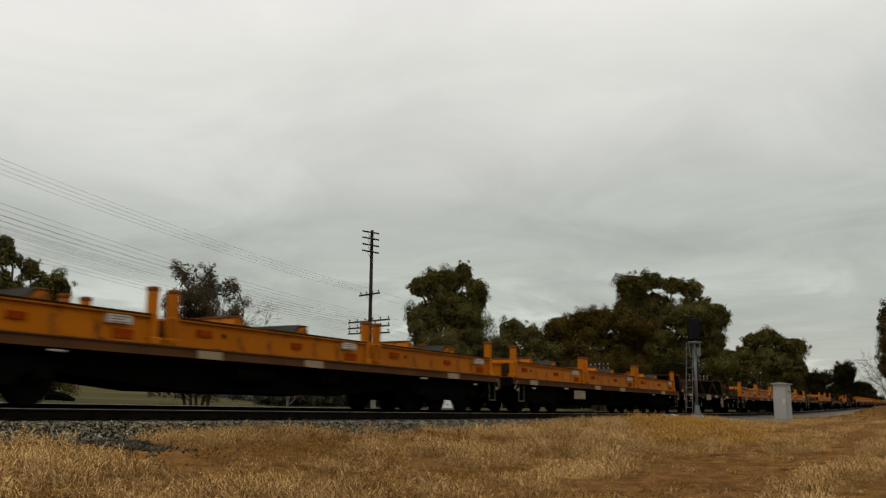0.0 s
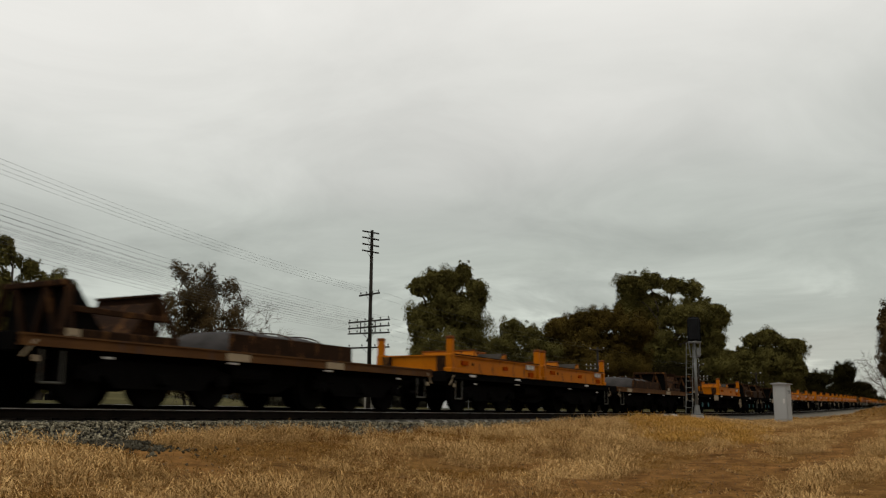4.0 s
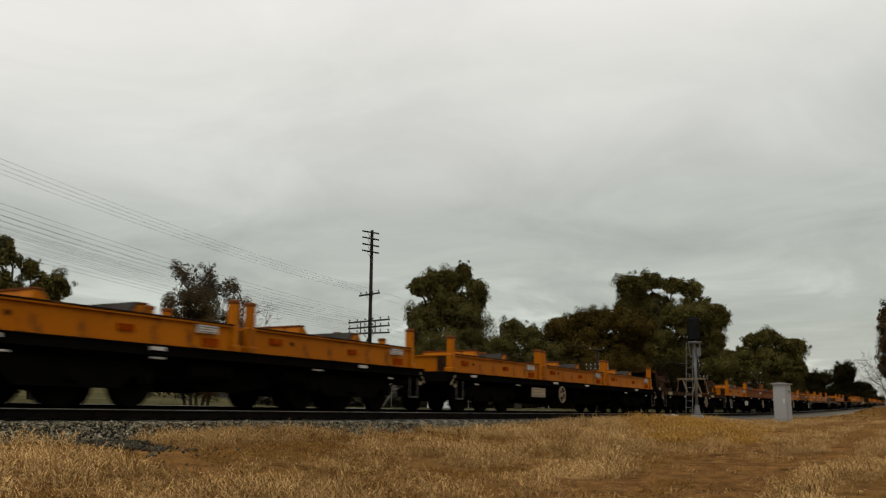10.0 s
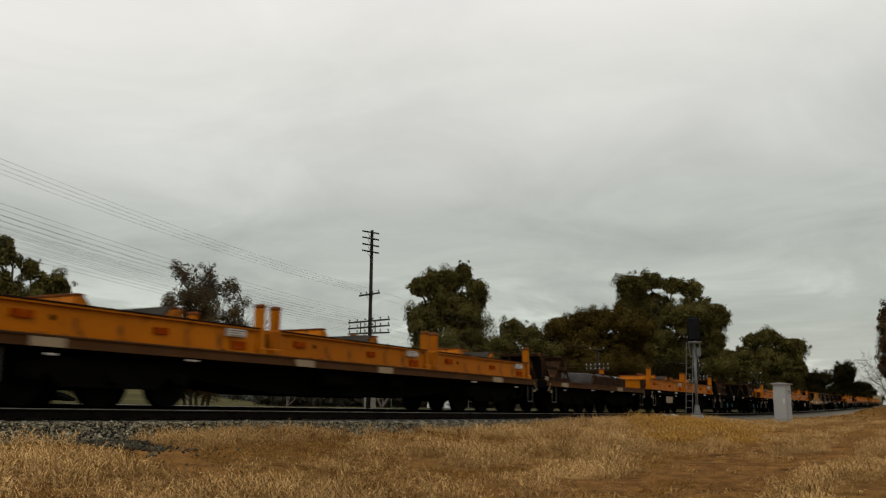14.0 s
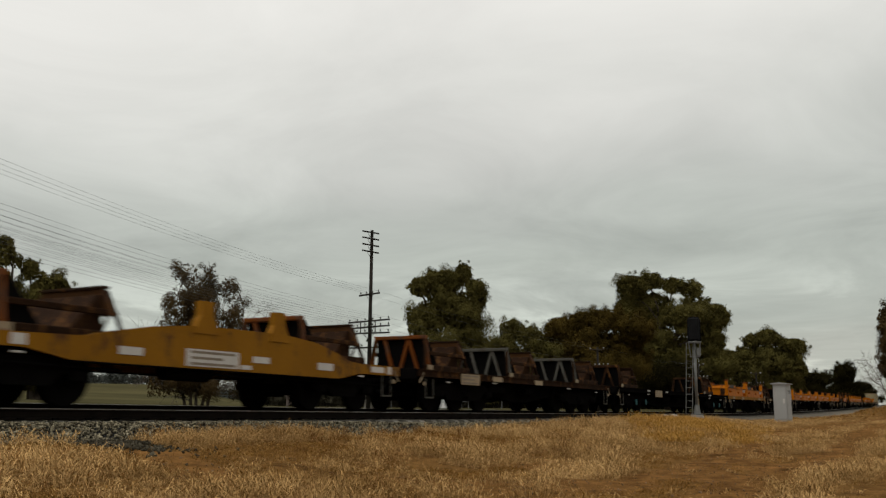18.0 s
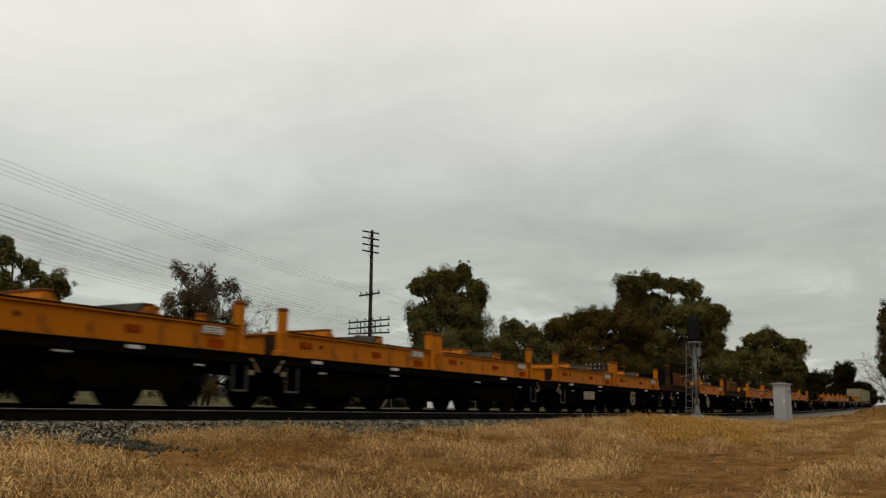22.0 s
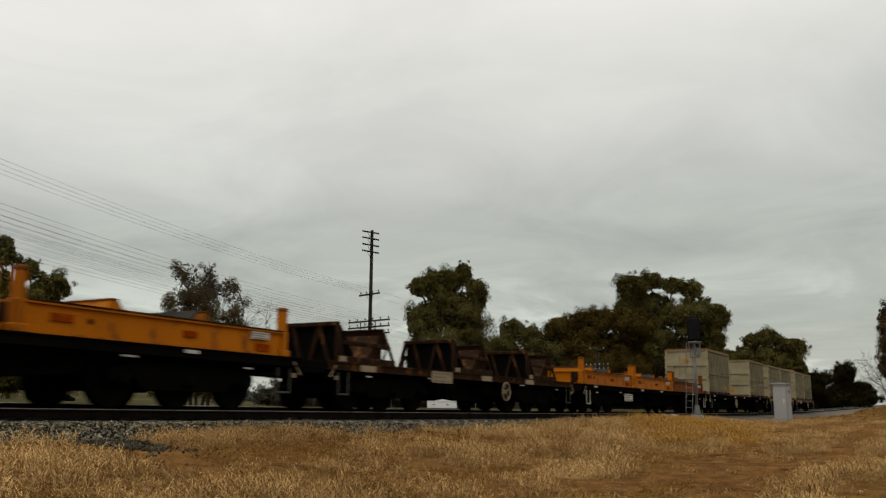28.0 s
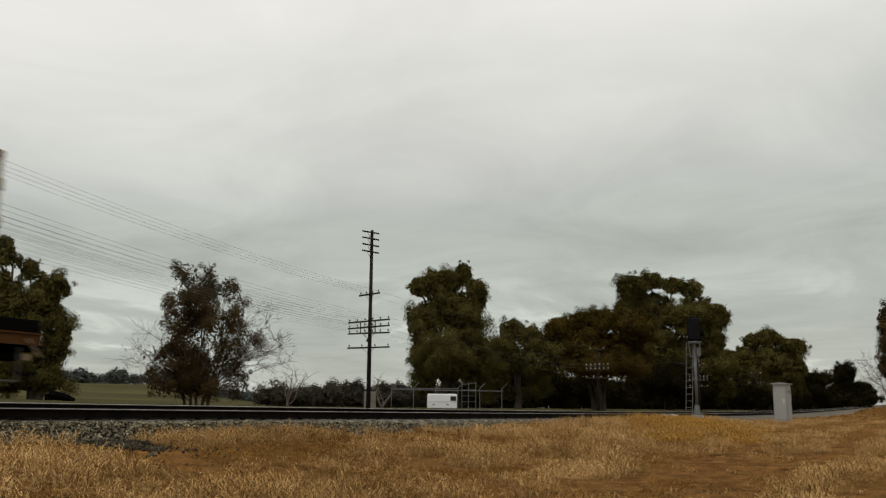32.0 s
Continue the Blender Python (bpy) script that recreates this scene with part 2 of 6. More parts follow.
STRAW_GOLD = mat("golden_straw", (0.270, 0.137, 0.026), (0.440, 0.250, 0.062), 0.85, 0.0, 0.6, 7, 0.0, 0.9, None, 0, 0, 0.35, gloss=0.0)
WHITE_PAINT = mat("white_vehicle_paint", (0.66, 0.66, 0.63), (0.76, 0.76, 0.73), 0.5, 0.0, 1.5, 30, 0.0, 0.9, (0.5, 0.47, 0.42), 0.2)


def ground_material():
    """Red-brown dirt, straw litter and pasture, mixed by two masks on the ground sheet."""
    m = bpy.data.materials.new("dry_ground")
    m.use_nodes = True
    n, l = m.node_tree.nodes, m.node_tree.links
    b = n["Principled BSDF"]
    b.inputs["Roughness"].default_value, b.inputs["Specular IOR Level"].default_value = 0.95, 0.0
    co = n.new("ShaderNodeTexCoord")

    def tex(scale, detail, rough=0.6):
        t = n.new("ShaderNodeTexNoise")
        t.inputs["Scale"].default_value, t.inputs["Detail"].default_value, t.inputs["Roughness"].default_value = scale, detail, rough
        l.new(co.outputs["Object"], t.inputs["Vector"])
        return t.outputs["Fac"]

    def ramp2(fac, lo, hi, a, c):
        r = n.new("ShaderNodeValToRGB")
        r.color_ramp.elements[0].position, r.color_ramp.elements[0].color = lo, (*a, 1)
        r.color_ramp.elements[1].position, r.color_ramp.elements[1].color = hi, (*c, 1)
        l.new(fac, r.inputs[0])
        return r.outputs[0]

    def blend(fac, a, c):
        x = n.new("ShaderNodeMix")
        x.data_type = "RGBA"
        l.new(fac, x.inputs["Factor"])
        l.new(a, x.inputs["A"])
        l.new(c, x.inputs["B"])
        return x.outputs["Result"]

    def mask(name):
        a = n.new("ShaderNodeAttribute")
        a.attribute_name = name
        return a.outputs["Fac"]

    dirt = ramp2(tex(1.9, 10, 0.78), 0.34, 0.66, (0.043, 0.0212, 0.0076), (0.225, 0.111, 0.035))
    straw = ramp2(tex(2.6, 10, 0.8), 0.34, 0.66, (0.040, 0.020, 0.0072), (0.215, 0.112, 0.035))
    green = ramp2(tex(0.05, 8, 0.65), 0.35, 0.65, (0.046, 0.043, 0.021), (0.082, 0.071, 0.033))
    grey = ramp2(tex(9, 6, 0.7), 0.3, 0.7, (0.11, 0.09, 0.062), (0.22, 0.182, 0.13))
    ragged = n.new("ShaderNodeMath")
    ragged.operation = "MULTIPLY_ADD"
    ragged.inputs[1].default_value = 1.5
    l.new(tex(1.1, 9, 0.65), ragged.inputs[0])
    l.new(mask("dirt"), ragged.inputs[2])
    crisp = n.new("ShaderNodeMapRange")
    crisp.inputs["From Min"].default_value, crisp.inputs["From Max"].default_value = 1.05, 1.35
    l.new(ragged.outputs[0], crisp.inputs["Value"])
    colour = blend(mask("pasture"), blend(mask("gravel"), blend(crisp.outputs[0], straw, dirt), grey), green)
    l.new(colour, b.inputs["Base Color"])
    bp = n.new("ShaderNodeBump")
    bp.inputs["Strength"].default_value, bp.inputs["Distance"].default_value = 0.8, 0.05
    l.new(tex(9, 8, 0.7), bp.inputs["Height"])
    l.new(bp.outputs[0], b.inputs["Normal"])
    return m


GROUND = ground_material()


# ---- building helpers ----
class Shape:
    """Collects boxes, tubes and swept profiles into one mesh."""

    def __init__(self):
        self.v, self.f = [], []

    def add(self, verts, faces):
        k = len(self.v)
        self.v += [tuple(p) for p in verts]
        self.f += [tuple(i + k for i in fc) for fc in faces]
        return self

    def box(self, x0, x1, y0, y1, z0, z1, bevel=0.0):
        if bevel <= 0:
            v = [(x, y, z) for x in (x0, x1) for y in (y0, y1) for z in (z0, z1)]
            return self.add(v, [(0, 1, 3, 2), (4, 6, 7, 5), (0, 4, 5, 1), (2, 3, 7, 6), (0, 2, 6, 4), (1, 5, 7, 3)])
        c = min(bevel, 0.45 * min(abs(x1 - x0), abs(y1 - y0), abs(z1 - z0)))
        bm = bmesh.new()
        bmesh.ops.create_cube(bm, size=1.0)
        for p in bm.verts:
            p.co = ((x0 + x1) / 2 + p.co.x * (x1 - x0), (y0 + y1) / 2 + p.co.y * (y1 - y0), (z0 + z1) / 2 + p.co.z * (z1 - z0))
        bmesh.ops.bevel(bm, geom=bm.edges[:], offset=c, segments=1, affect="EDGES")
        bm.verts.index_update()
        self.add([p.co for p in bm.verts], [[p.index for p in fc.verts] for fc in bm.faces])
        bm.free()
        return self

    def prism(self, outline, axis, a0, a1):
        """An outline of 2D points, pushed along an axis from a0 to a1; the outline lies in the other two axes, in x, y, z order."""
        n = len(outline)

        def put(p, a):
            return {"x": (a, p[0], p[1]), "y": (p[0], a, p[1]), "z": (p[0], p[1], a)}[axis]
        v = [put(p, a0) for p in outline] + [put(p, a1) for p in outline]
        f = [tuple(range(n)), tuple(reversed(range(n, 2 * n)))] + [(i, n + i, n + (i + 1) % n, (i + 1) % n) for i in range(n)]
        return self.add(v, f)

    def tube(self, p0, p1, r0, r1=None, n=8, cap=True):
        p0, p1 = Vector(p0), Vector(p1)
        r1 = r0 if r1 is None else r1
        d = (p1 - p0).normalized()
        u = d.cross(Vector((0, 0, 1)) if abs(d.z) < 0.9 else Vector((1, 0, 0))).normalized()
        w = d.cross(u)
        ring = [(math.cos(2 * math.pi * i / n), math.sin(2 * math.pi * i / n)) for i in range(n)]
        v = [p0 + (u * c + w * s) * r0 for c, s in ring] + [p1 + (u * c + w * s) * r1 for c, s in ring]
        f = [(i, (i + 1) % n, n + (i + 1) % n, n + i) for i in range(n)]
        if cap:
            f += [tuple(reversed(range(n))), tuple(range(n, 2 * n))]
        return self.add(v, f)

    def ring(self, centre, axis, r, thick, n=16, m=6):
        """A closed hoop round a centre; axis 'y' or 'z'."""
        v = []
        for i in range(n):
            a = 2 * math.pi * i / n
            for j in range(m):
                q = 2 * math.pi * j / m
                c, s, h = (r + thick * math.cos(q)) * math.cos(a), (r + thick * math.cos(q)) * math.sin(a), thick * math.sin(q)
                v.append(Vector(centre) + (Vector((c, h, s)) if axis == "y" else Vector((c, s, h))))
        return self.add(v, [(i * m + j, i * m + (j + 1) % m, ((i + 1) % n) * m + (j + 1) % m, ((i + 1) % n) * m + j) for i in range(n) for j in range(m)])

    def mesh(self, name, material, smooth=False):
        me = bpy.data.meshes.new(name)
        me.from_pydata(self.v, [], self.f)
        bm = bmesh.new()
        bm.from_mesh(me)
        bmesh.ops.recalc_face_normals(bm, faces=bm.faces[:])
        bm.to_mesh(me)
        bm.free()
        me.materials.append(material)
        if smooth:
            me.shade_smooth()
        return me


def part(name, shape, material, parent, label="", smooth=False):
    """One mesh object under a thing or under a part."""
    ob = new(name, shape if isinstance(shape, bpy.types.Mesh) else shape.mesh(name, material, smooth))
    ob.parent = parent
    return tagged(ob, label)


def thing(name, label, category, group="", at=None):
    ob = new(name)
    ob.empty_display_size = 0.2
    if at is not None:
        ob.matrix_basis = at
    return tagged(ob, label, category, group)


def big_mesh(name, verts, tris, material):
    """A mesh from numpy arrays, all faces with as many corners as tris has columns."""
    me = bpy.data.meshes.new(name)
    nf, k = tris.shape
    me.vertices.add(len(verts))
    me.vertices.foreach_set("co", np.ascontiguousarray(verts, np.float32).ravel())
    me.loops.add(nf * k)
    me.loops.foreach_set("vertex_index", np.ascontiguousarray(tris, np.int32).ravel())
    me.polygons.add(nf)
    me.polygons.foreach_set("loop_start", np.arange(0, nf * k, k, dtype=np.int32))
    me.update(calc_edges=True)
    me.materials.append(material)
    return me


# ---- the line of the track ----
TRACK_Y, RAIL_Z = 12.82, 0.889
BEND, RISE, STRAIGHT, GRADE = 8.55e-5, 7.1e-5, 250.0, 110.0


def track(x):
    """y of the track's centre and height of the rail head at x: a very wide curve that begins to climb, then an even grade."""
    c, g = min(max(x, 0.0), STRAIGHT), min(max(x, 0.0), GRADE)
    return (TRACK_Y + BEND * (c * c + 2 * STRAIGHT * max(0.0, x - STRAIGHT)), RAIL_Z + RISE * (g * g + 2 * GRADE * max(0.0, x - GRADE)))


def track_pose(x, up=0.0):
    c, g = min(max(x, 0.0), STRAIGHT), min(max(x, 0.0), GRADE)
    y, z = track(x)
    return pose(x, y, z + up, 0, -math.degrees(math.atan(2 * RISE * g)), math.degrees(math.atan(2 * BEND * c)))


rng = np.random.default_rng(7)


def track_np(x):
    c, g = np.clip(x, 0, STRAIGHT), np.clip(x, 0, GRADE)
    return TRACK_Y + BEND * (c * c + 2 * STRAIGHT * np.maximum(0, x - STRAIGHT)), RAIL_Z + RISE * (g * g + 2 * GRADE * np.maximum(0, x - GRADE))


def smooth(a, b, x):
    t = np.clip((x - a) / (b - a), 0, 1)
    return t * t * (3 - 2 * t)


def wobble(x, y, k, seed):
    """Cheap smooth noise of about unit size with waves of about 1/k metres."""
    r = np.random.default_rng(seed)
    z = np.zeros_like(x)
    for i in range(7):
        a, w, p = r.uniform(0, 6.28), k * r.uniform(0.5, 1.9), r.uniform(0, 6.28)
        z = z + np.sin((x * math.cos(a) + y * math.sin(a)) * w * 6.28 + p)
    return z / 4.0


def verge(x, s):
    """A low grassy swell along the ballast's foot by the signal mast."""
    return 0.125 * smooth(22, 29, x) * (1 - smooth(41, 46, x)) * smooth(-5.5, -3.9, s) * (1 - smooth(-2.6, -1.9, s))


def ground_z(x, y):
    """Height of the ground: low by the camera, rising to the line of the track, and a rising field beyond."""
    yc, zr = track_np(x)
    s = y - yc
    far_off = np.hypot(x, y)
    near = 0.022 * np.clip(x - 14.0, 0.0, 30.0) + 0.02 * wobble(x, y, 0.25, 3)
    rise = 1.06 * smooth(46, 82, x) * (1 - smooth(-9.0, -5.0, s))
    toe = 0.42 + 0.06 * smooth(10, 45, x) + (zr - RAIL_Z)
    t = smooth(-8.5, -2.7, s)
    front = near * (1 - t) + np.maximum(toe, near) * t + rise
    bank = zr - 0.42
    field = 0.65 + 0.010 * far_off + 0.022 * np.maximum(0.0, y - 0.75 * x - 4.0)
    wide = 0.65 + (0.0300 - 0.0205 * smooth(radians(44.5), radians(49.5), np.arctan2(x, y))) * far_off
    out_there = smooth(80, 220, far_off)
    field = field * (1 - out_there) + wide * out_there
    u = smooth(2.6, 16.0, s)
    back = bank * (1 - u) + field * u
    mid = smooth(-2.3, 2.3, s)
    z = front * (1 - mid) + back * mid
    under = np.exp(-(s / 2.2) ** 4)
    z = z + verge(x, s)
    return z - 0.25 * under + 0.012 * wobble(x, y, 1.4, 5) + 0.022 * wobble(x, y, 0.7, 6) * (1 - smooth(-4.5, -3.0, s))


def dirt_mask(x, y):
    """Where the worn vehicle track leaves bare earth."""
    def near_line(points, wide):
        """1 on a line of points, falling to 0 over its width."""
        best = np.full_like(x, 99.0)
        for (ax, ay), (bx, by) in zip(points, points[1:]):
            t = np.clip(((x - ax) * (bx - ax) + (y - ay) * (by - ay)) / ((bx - ax) ** 2 + (by - ay) ** 2), 0, 1)
            best = np.minimum(best, np.hypot(x - ax - t * (bx - ax), y - ay - t * (by - ay)))
        rough = 0.28 * wobble(x, y, 0.8, 11) + 0.16 * wobble(x, y, 2.2, 12)
        return 1 - smooth(0.45 * wide, 1.25 * wide, best + rough * wide)

    track_a = near_line(((8.3, 8.4), (7.3, 6.7), (8.0, 5.9), (9.2, 5.4), (11.0, 4.4)), 0.45)
    track_b = near_line(((6.0, 3.9), (9.5, 3.9), (12.0, 3.4), (17.0, 3.4), (27.5, 5.1), (35.0, 4.2), (60.0, 3.0)), 0.75)
    track_c = near_line(((7.0, 2.0), (13.6, 2.5), (17.0, 2.0), (35.0, 2.4), (60.0, 1.0)), 0.6)
    bald = np.maximum(near_line(((13.2, 8.0), (14.2, 7.9)), 0.35), near_line(((12.9, 5.6), (13.9, 5.4)), 0.35))
    broken = np.clip(0.85 + 0.5 * wobble(0.5 * x, y, 0.7, 14), 0.25, 1)
    return np.maximum(np.maximum(track_a, bald), np.maximum(track_b, track_c) * broken)


def build_ground():
    xs = np.concatenate([[-2500, -900, -300, -100, -40, -15, -4], np.arange(0, 50, 0.25), np.arange(50, 130, 1.5), np.arange(130, 420, 12), np.arange(420, 1000, 60), [1000, 1500, 2200, 3500]])
    ys = np.concatenate([[-2500, -700, -200, -60, -20, -8, -3], np.arange(0, 13, 0.2), np.arange(13, 32, 1.0), np.arange(32, 130, 6), np.arange(130, 420, 25), [450, 600, 900, 1500, 2500, 3500]])
    gx, gy = np.meshgrid(xs, ys, indexing="ij")
    x, y = gx.ravel(), gy.ravel()
    z = ground_z(x, y)
    ny = len(ys)
    i, j = np.meshgrid(np.arange(len(xs) - 1), np.arange(ny - 1), indexing="ij")
    a = (i * ny + j).ravel()
    quads = np.stack([a, a + ny, a + ny + 1, a + 1], 1)
    me = big_mesh("ground", np.stack([x, y, z], 1), quads, GROUND)
    yc, zr = track_np(x)
    s = y - yc
    masks = {"dirt": np.clip(dirt_mask(x, y) + 0.35 * (wobble(x, y, 0.5, 21) > 0.75), 0, 1), "pasture": smooth(3.0, 9.0, s),
             "gravel": smooth(-4.7, -3.7, s) * (1 - smooth(-2.0, -1.0, s)) * smooth(36, 45, x)}
    for name, val in masks.items():
        at = me.attributes.new(name, "FLOAT", "POINT")
        at.data.foreach_set("value", np.ascontiguousarray(val, np.float32))
    me.shade_smooth()
    return tagged(new("ground", me), "dry straw and red-brown dirt beside the railway, pasture beyond", "ground", kind="structure")


build_ground()


def sweep(outline, x_from, x_to, step, centre=0.0, up=0.0):
    """A profile of (across, height) points swept along the track."""
    xs = list(np.arange(x_from, x_to, step)) + [x_to]
    n = len(outline)
    v, f = [], []
    for x in xs:
        y, z = track(float(x))
        v += [(x, y + centre + p[0], z + up + p[1]) for p in outline]
    for k in range(len(xs) - 1):
        for i in range(n):
            f.append((k * n + i, k * n + (i + 1) % n, (k + 1) * n + (i + 1) % n, (k + 1) * n + i))
    f += [tuple(range(n)), tuple((len(xs) - 1) * n + i for i in reversed(range(n)))]
    return Shape().add(v, f)


def build_track():
    profile = [(-2.62, -0.70), (-1.75, -0.33), (-1.3, -0.29), (1.3, -0.16), (1.85, -0.18), (2.8, -0.62)]
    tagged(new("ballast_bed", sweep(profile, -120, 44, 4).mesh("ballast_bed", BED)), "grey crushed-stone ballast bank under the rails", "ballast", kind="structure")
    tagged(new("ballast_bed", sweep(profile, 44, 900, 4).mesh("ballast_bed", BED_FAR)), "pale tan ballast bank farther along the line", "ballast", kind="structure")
    line = tagged(new("railway_track"), "single canted railway track with worn steel rails on concrete sleepers", "track", kind="structure")
    web = [(-0.075, -0.17), (-0.075, -0.155), (-0.012, -0.135), (-0.012, -0.045), (-0.036, -0.035), (-0.036, -0.012), (0.036, -0.012), (0.036, -0.035), (0.012, -0.045), (0.012, -0.135), (0.075, -0.155), (0.075, -0.17)]
    head = [(-0.033, -0.012), (-0.033, -0.004), (-0.024, 0.0), (0.024, 0.0), (0.033, -0.004), (0.033, -0.012)]
    for side, cant in ((-0.75, -0.03), (0.75, 0.065)):
        rail = part("rail", sweep(web, -120, 900, 4, side, cant), RAIL_WEB, line, "rusty rail, its shade kept in the dark colour")
        part("rail_head", sweep(head, -120, 900, 4, side, cant), STEEL, rail, "polished steel running surface")
    # concrete sleepers, each its own piece where they lie close by
    me = Shape().prism([(-1.34, -0.42), (-1.34, -0.255), (-1.28, -0.228), (-0.5, -0.205), (0.5, -0.138), (1.19, -0.115), (1.25, -0.14), (1.25, -0.36)], "x", -0.12, 0.12).mesh("sleeper", SLEEPER)
    for k in range(190):
        x = 3.0 + 0.61 * k
        ob = part("sleeper", me, CONCRETE, line)
        ob.matrix_basis = track_pose(x + random.uniform(-0.02, 0.02))
    # rail fastenings along the near rail
    clip = Shape().box(-0.05, 0.05, -0.10, -0.07, -0.175, -0.14).box(-0.05, 0.05, 0.07, 0.10, -0.175, -0.14).mesh("rail_clip", BLACK)
    for k in range(60):
        ob = part("rail_clip", clip, BLACK, line)
        ob.matrix_basis = track_pose(6.0 + 0.61 * k) @ pose(0, -0.75, -0.03)


build_track()


def rocks(name, cx, cy, cz, size, material, label, category):
    """Many angular stones in one mesh: squashed, turned octahedra with cut corners."""
    n = len(cx)
    base = np.array([(1, 0, 0), (-1, 0, 0), (0, 1, 0), (0, -1, 0), (0, 0, 1), (0, 0, -1)], float)
    tri = np.array([(0, 2, 4), (2, 1, 4), (1, 3, 4), (3, 0, 4), (2, 0, 5), (1, 2, 5), (3, 1, 5), (0, 3, 5)])
    v = base[None] * rng.uniform(0.55, 1.15, (n, 6, 1)) + rng.normal(0, 0.22, (n, 6, 3))
    q = rng.normal(size=(n, 4))
    q /= np.linalg.norm(q, axis=1)[:, None]
    w, x, y, z = q.T
    rot = np.stack([1 - 2 * (y * y + z * z), 2 * (x * y - w * z), 2 * (x * z + w * y), 2 * (x * y + w * z), 1 - 2 * (x * x + z * z), 2 * (y * z - w * x), 2 * (x * z - w * y), 2 * (y * z + w * x), 1 - 2 * (x * x + y * y)], 1).reshape(n, 3, 3)
    v = np.einsum("nij,nkj->nki", rot, v) * size[:, None, None] * 0.5
    v += np.stack([cx, cy, cz], 1)[:, None]
    f = tri[None] + (np.arange(n) * 6)[:, None, None]
    me = big_mesh(name, v.reshape(-1, 3), f.reshape(-1, 3), material)
    return tagged(new(name, me), label, category, kind="stuff")


def build_stones():
    n = 36000
    x = 5.0 + 40 * rng.random(n) ** 1.8
    a = rng.random(n)
    s = -1.36 - 1.6 * a
    yc, zr = track_np(x)
    top = np.where(s > -1.75, -0.255, -0.255 - (-1.75 - s) * 0.40 / 0.87) - 0.065 * smooth(14, 22, x)
    z = np.maximum(zr + top, ground_z(x, yc + s) + 0.01) + rng.normal(0, 0.012, n)
    rocks("ballast_stones", x, yc + s, z, rng.uniform(0.028, 0.066, n) * (1 + 0.35 * smooth(14, 30, x)), STONE, "loose grey and brown ballast stones", "gravel")
    m = 2500
    x, s = 5 + 55 * rng.random(m), rng.uniform(-0.7, 1.9, m)
    yc, zr = track_np(x)
    rocks("crib_stones", x, yc + s, zr - 0.16, rng.uniform(0.04, 0.08, m), STONE, "ballast stones between the sleepers", "gravel")
    m = 3200
    s = -2.4 - np.abs(rng.normal(0, 0.75, m))
    x = 8.4 + rng.normal(0, 0.36, m) * (1 - 0.15 * (s + 2.4))
    y = track_np(x)[0] + s
    rocks("spilled_stones", x, y, ground_z(x, y) + 0.01, rng.uniform(0.03, 0.08, m), DARK_STONE, "dark ballast stones spilled down into the grass", "gravel")
    m = 3500
    x, y = 6 + 22 * rng.random(m) ** 1.4, rng.uniform(1.0, 8.5, m)
    keep = dirt_mask(x, y) > 0.4
    x, y = x[keep], y[keep]
    rocks("track_pebbles", x, y, ground_z(x, y) + 0.005, rng.uniform(0.010, 0.032, len(x)), PEBBLE, "small pebbles on the dirt track", "gravel")


build_stones()


def grass(name, x, y, height, width, lean, material, label):
    """Thin bent blades, two quads and a tip each, in one mesh."""
    n = len(x)
    z = ground_z(x, y) - 0.01
    a = rng.uniform(0, 2 * math.pi, n)
    b = rng.uniform(0, 2 * math.pi, n)
    side = np.stack([np.cos(a), np.sin(a), np.zeros(n)], 1) * (width / 2)[:, None]
    tilt = np.stack([np.cos(b), np.sin(b), np.zeros(n)], 1) * (lean * height)[:, None]
    root = np.stack([x, y, z], 1)
    up = np.zeros((n, 3))
    up[:, 2] = height
    p1 = root + up * 0.55 + tilt * 0.3
    p2 = root + up * 0.95 * (1 - 0.25 * lean[:, None]) + tilt
    v = np.stack([root, p1 - side, p1 + side, p2], 1)
    k = np.arange(n)[:, None] * 4
    tris = np.concatenate([k + np.array([[0, 2, 1]]), k + np.array([[1, 2, 3]])], 0)
    me = big_mesh(name, v.reshape(-1, 3), tris, material)
    return tagged(new(name, me), label, "grass", kind="stuff")


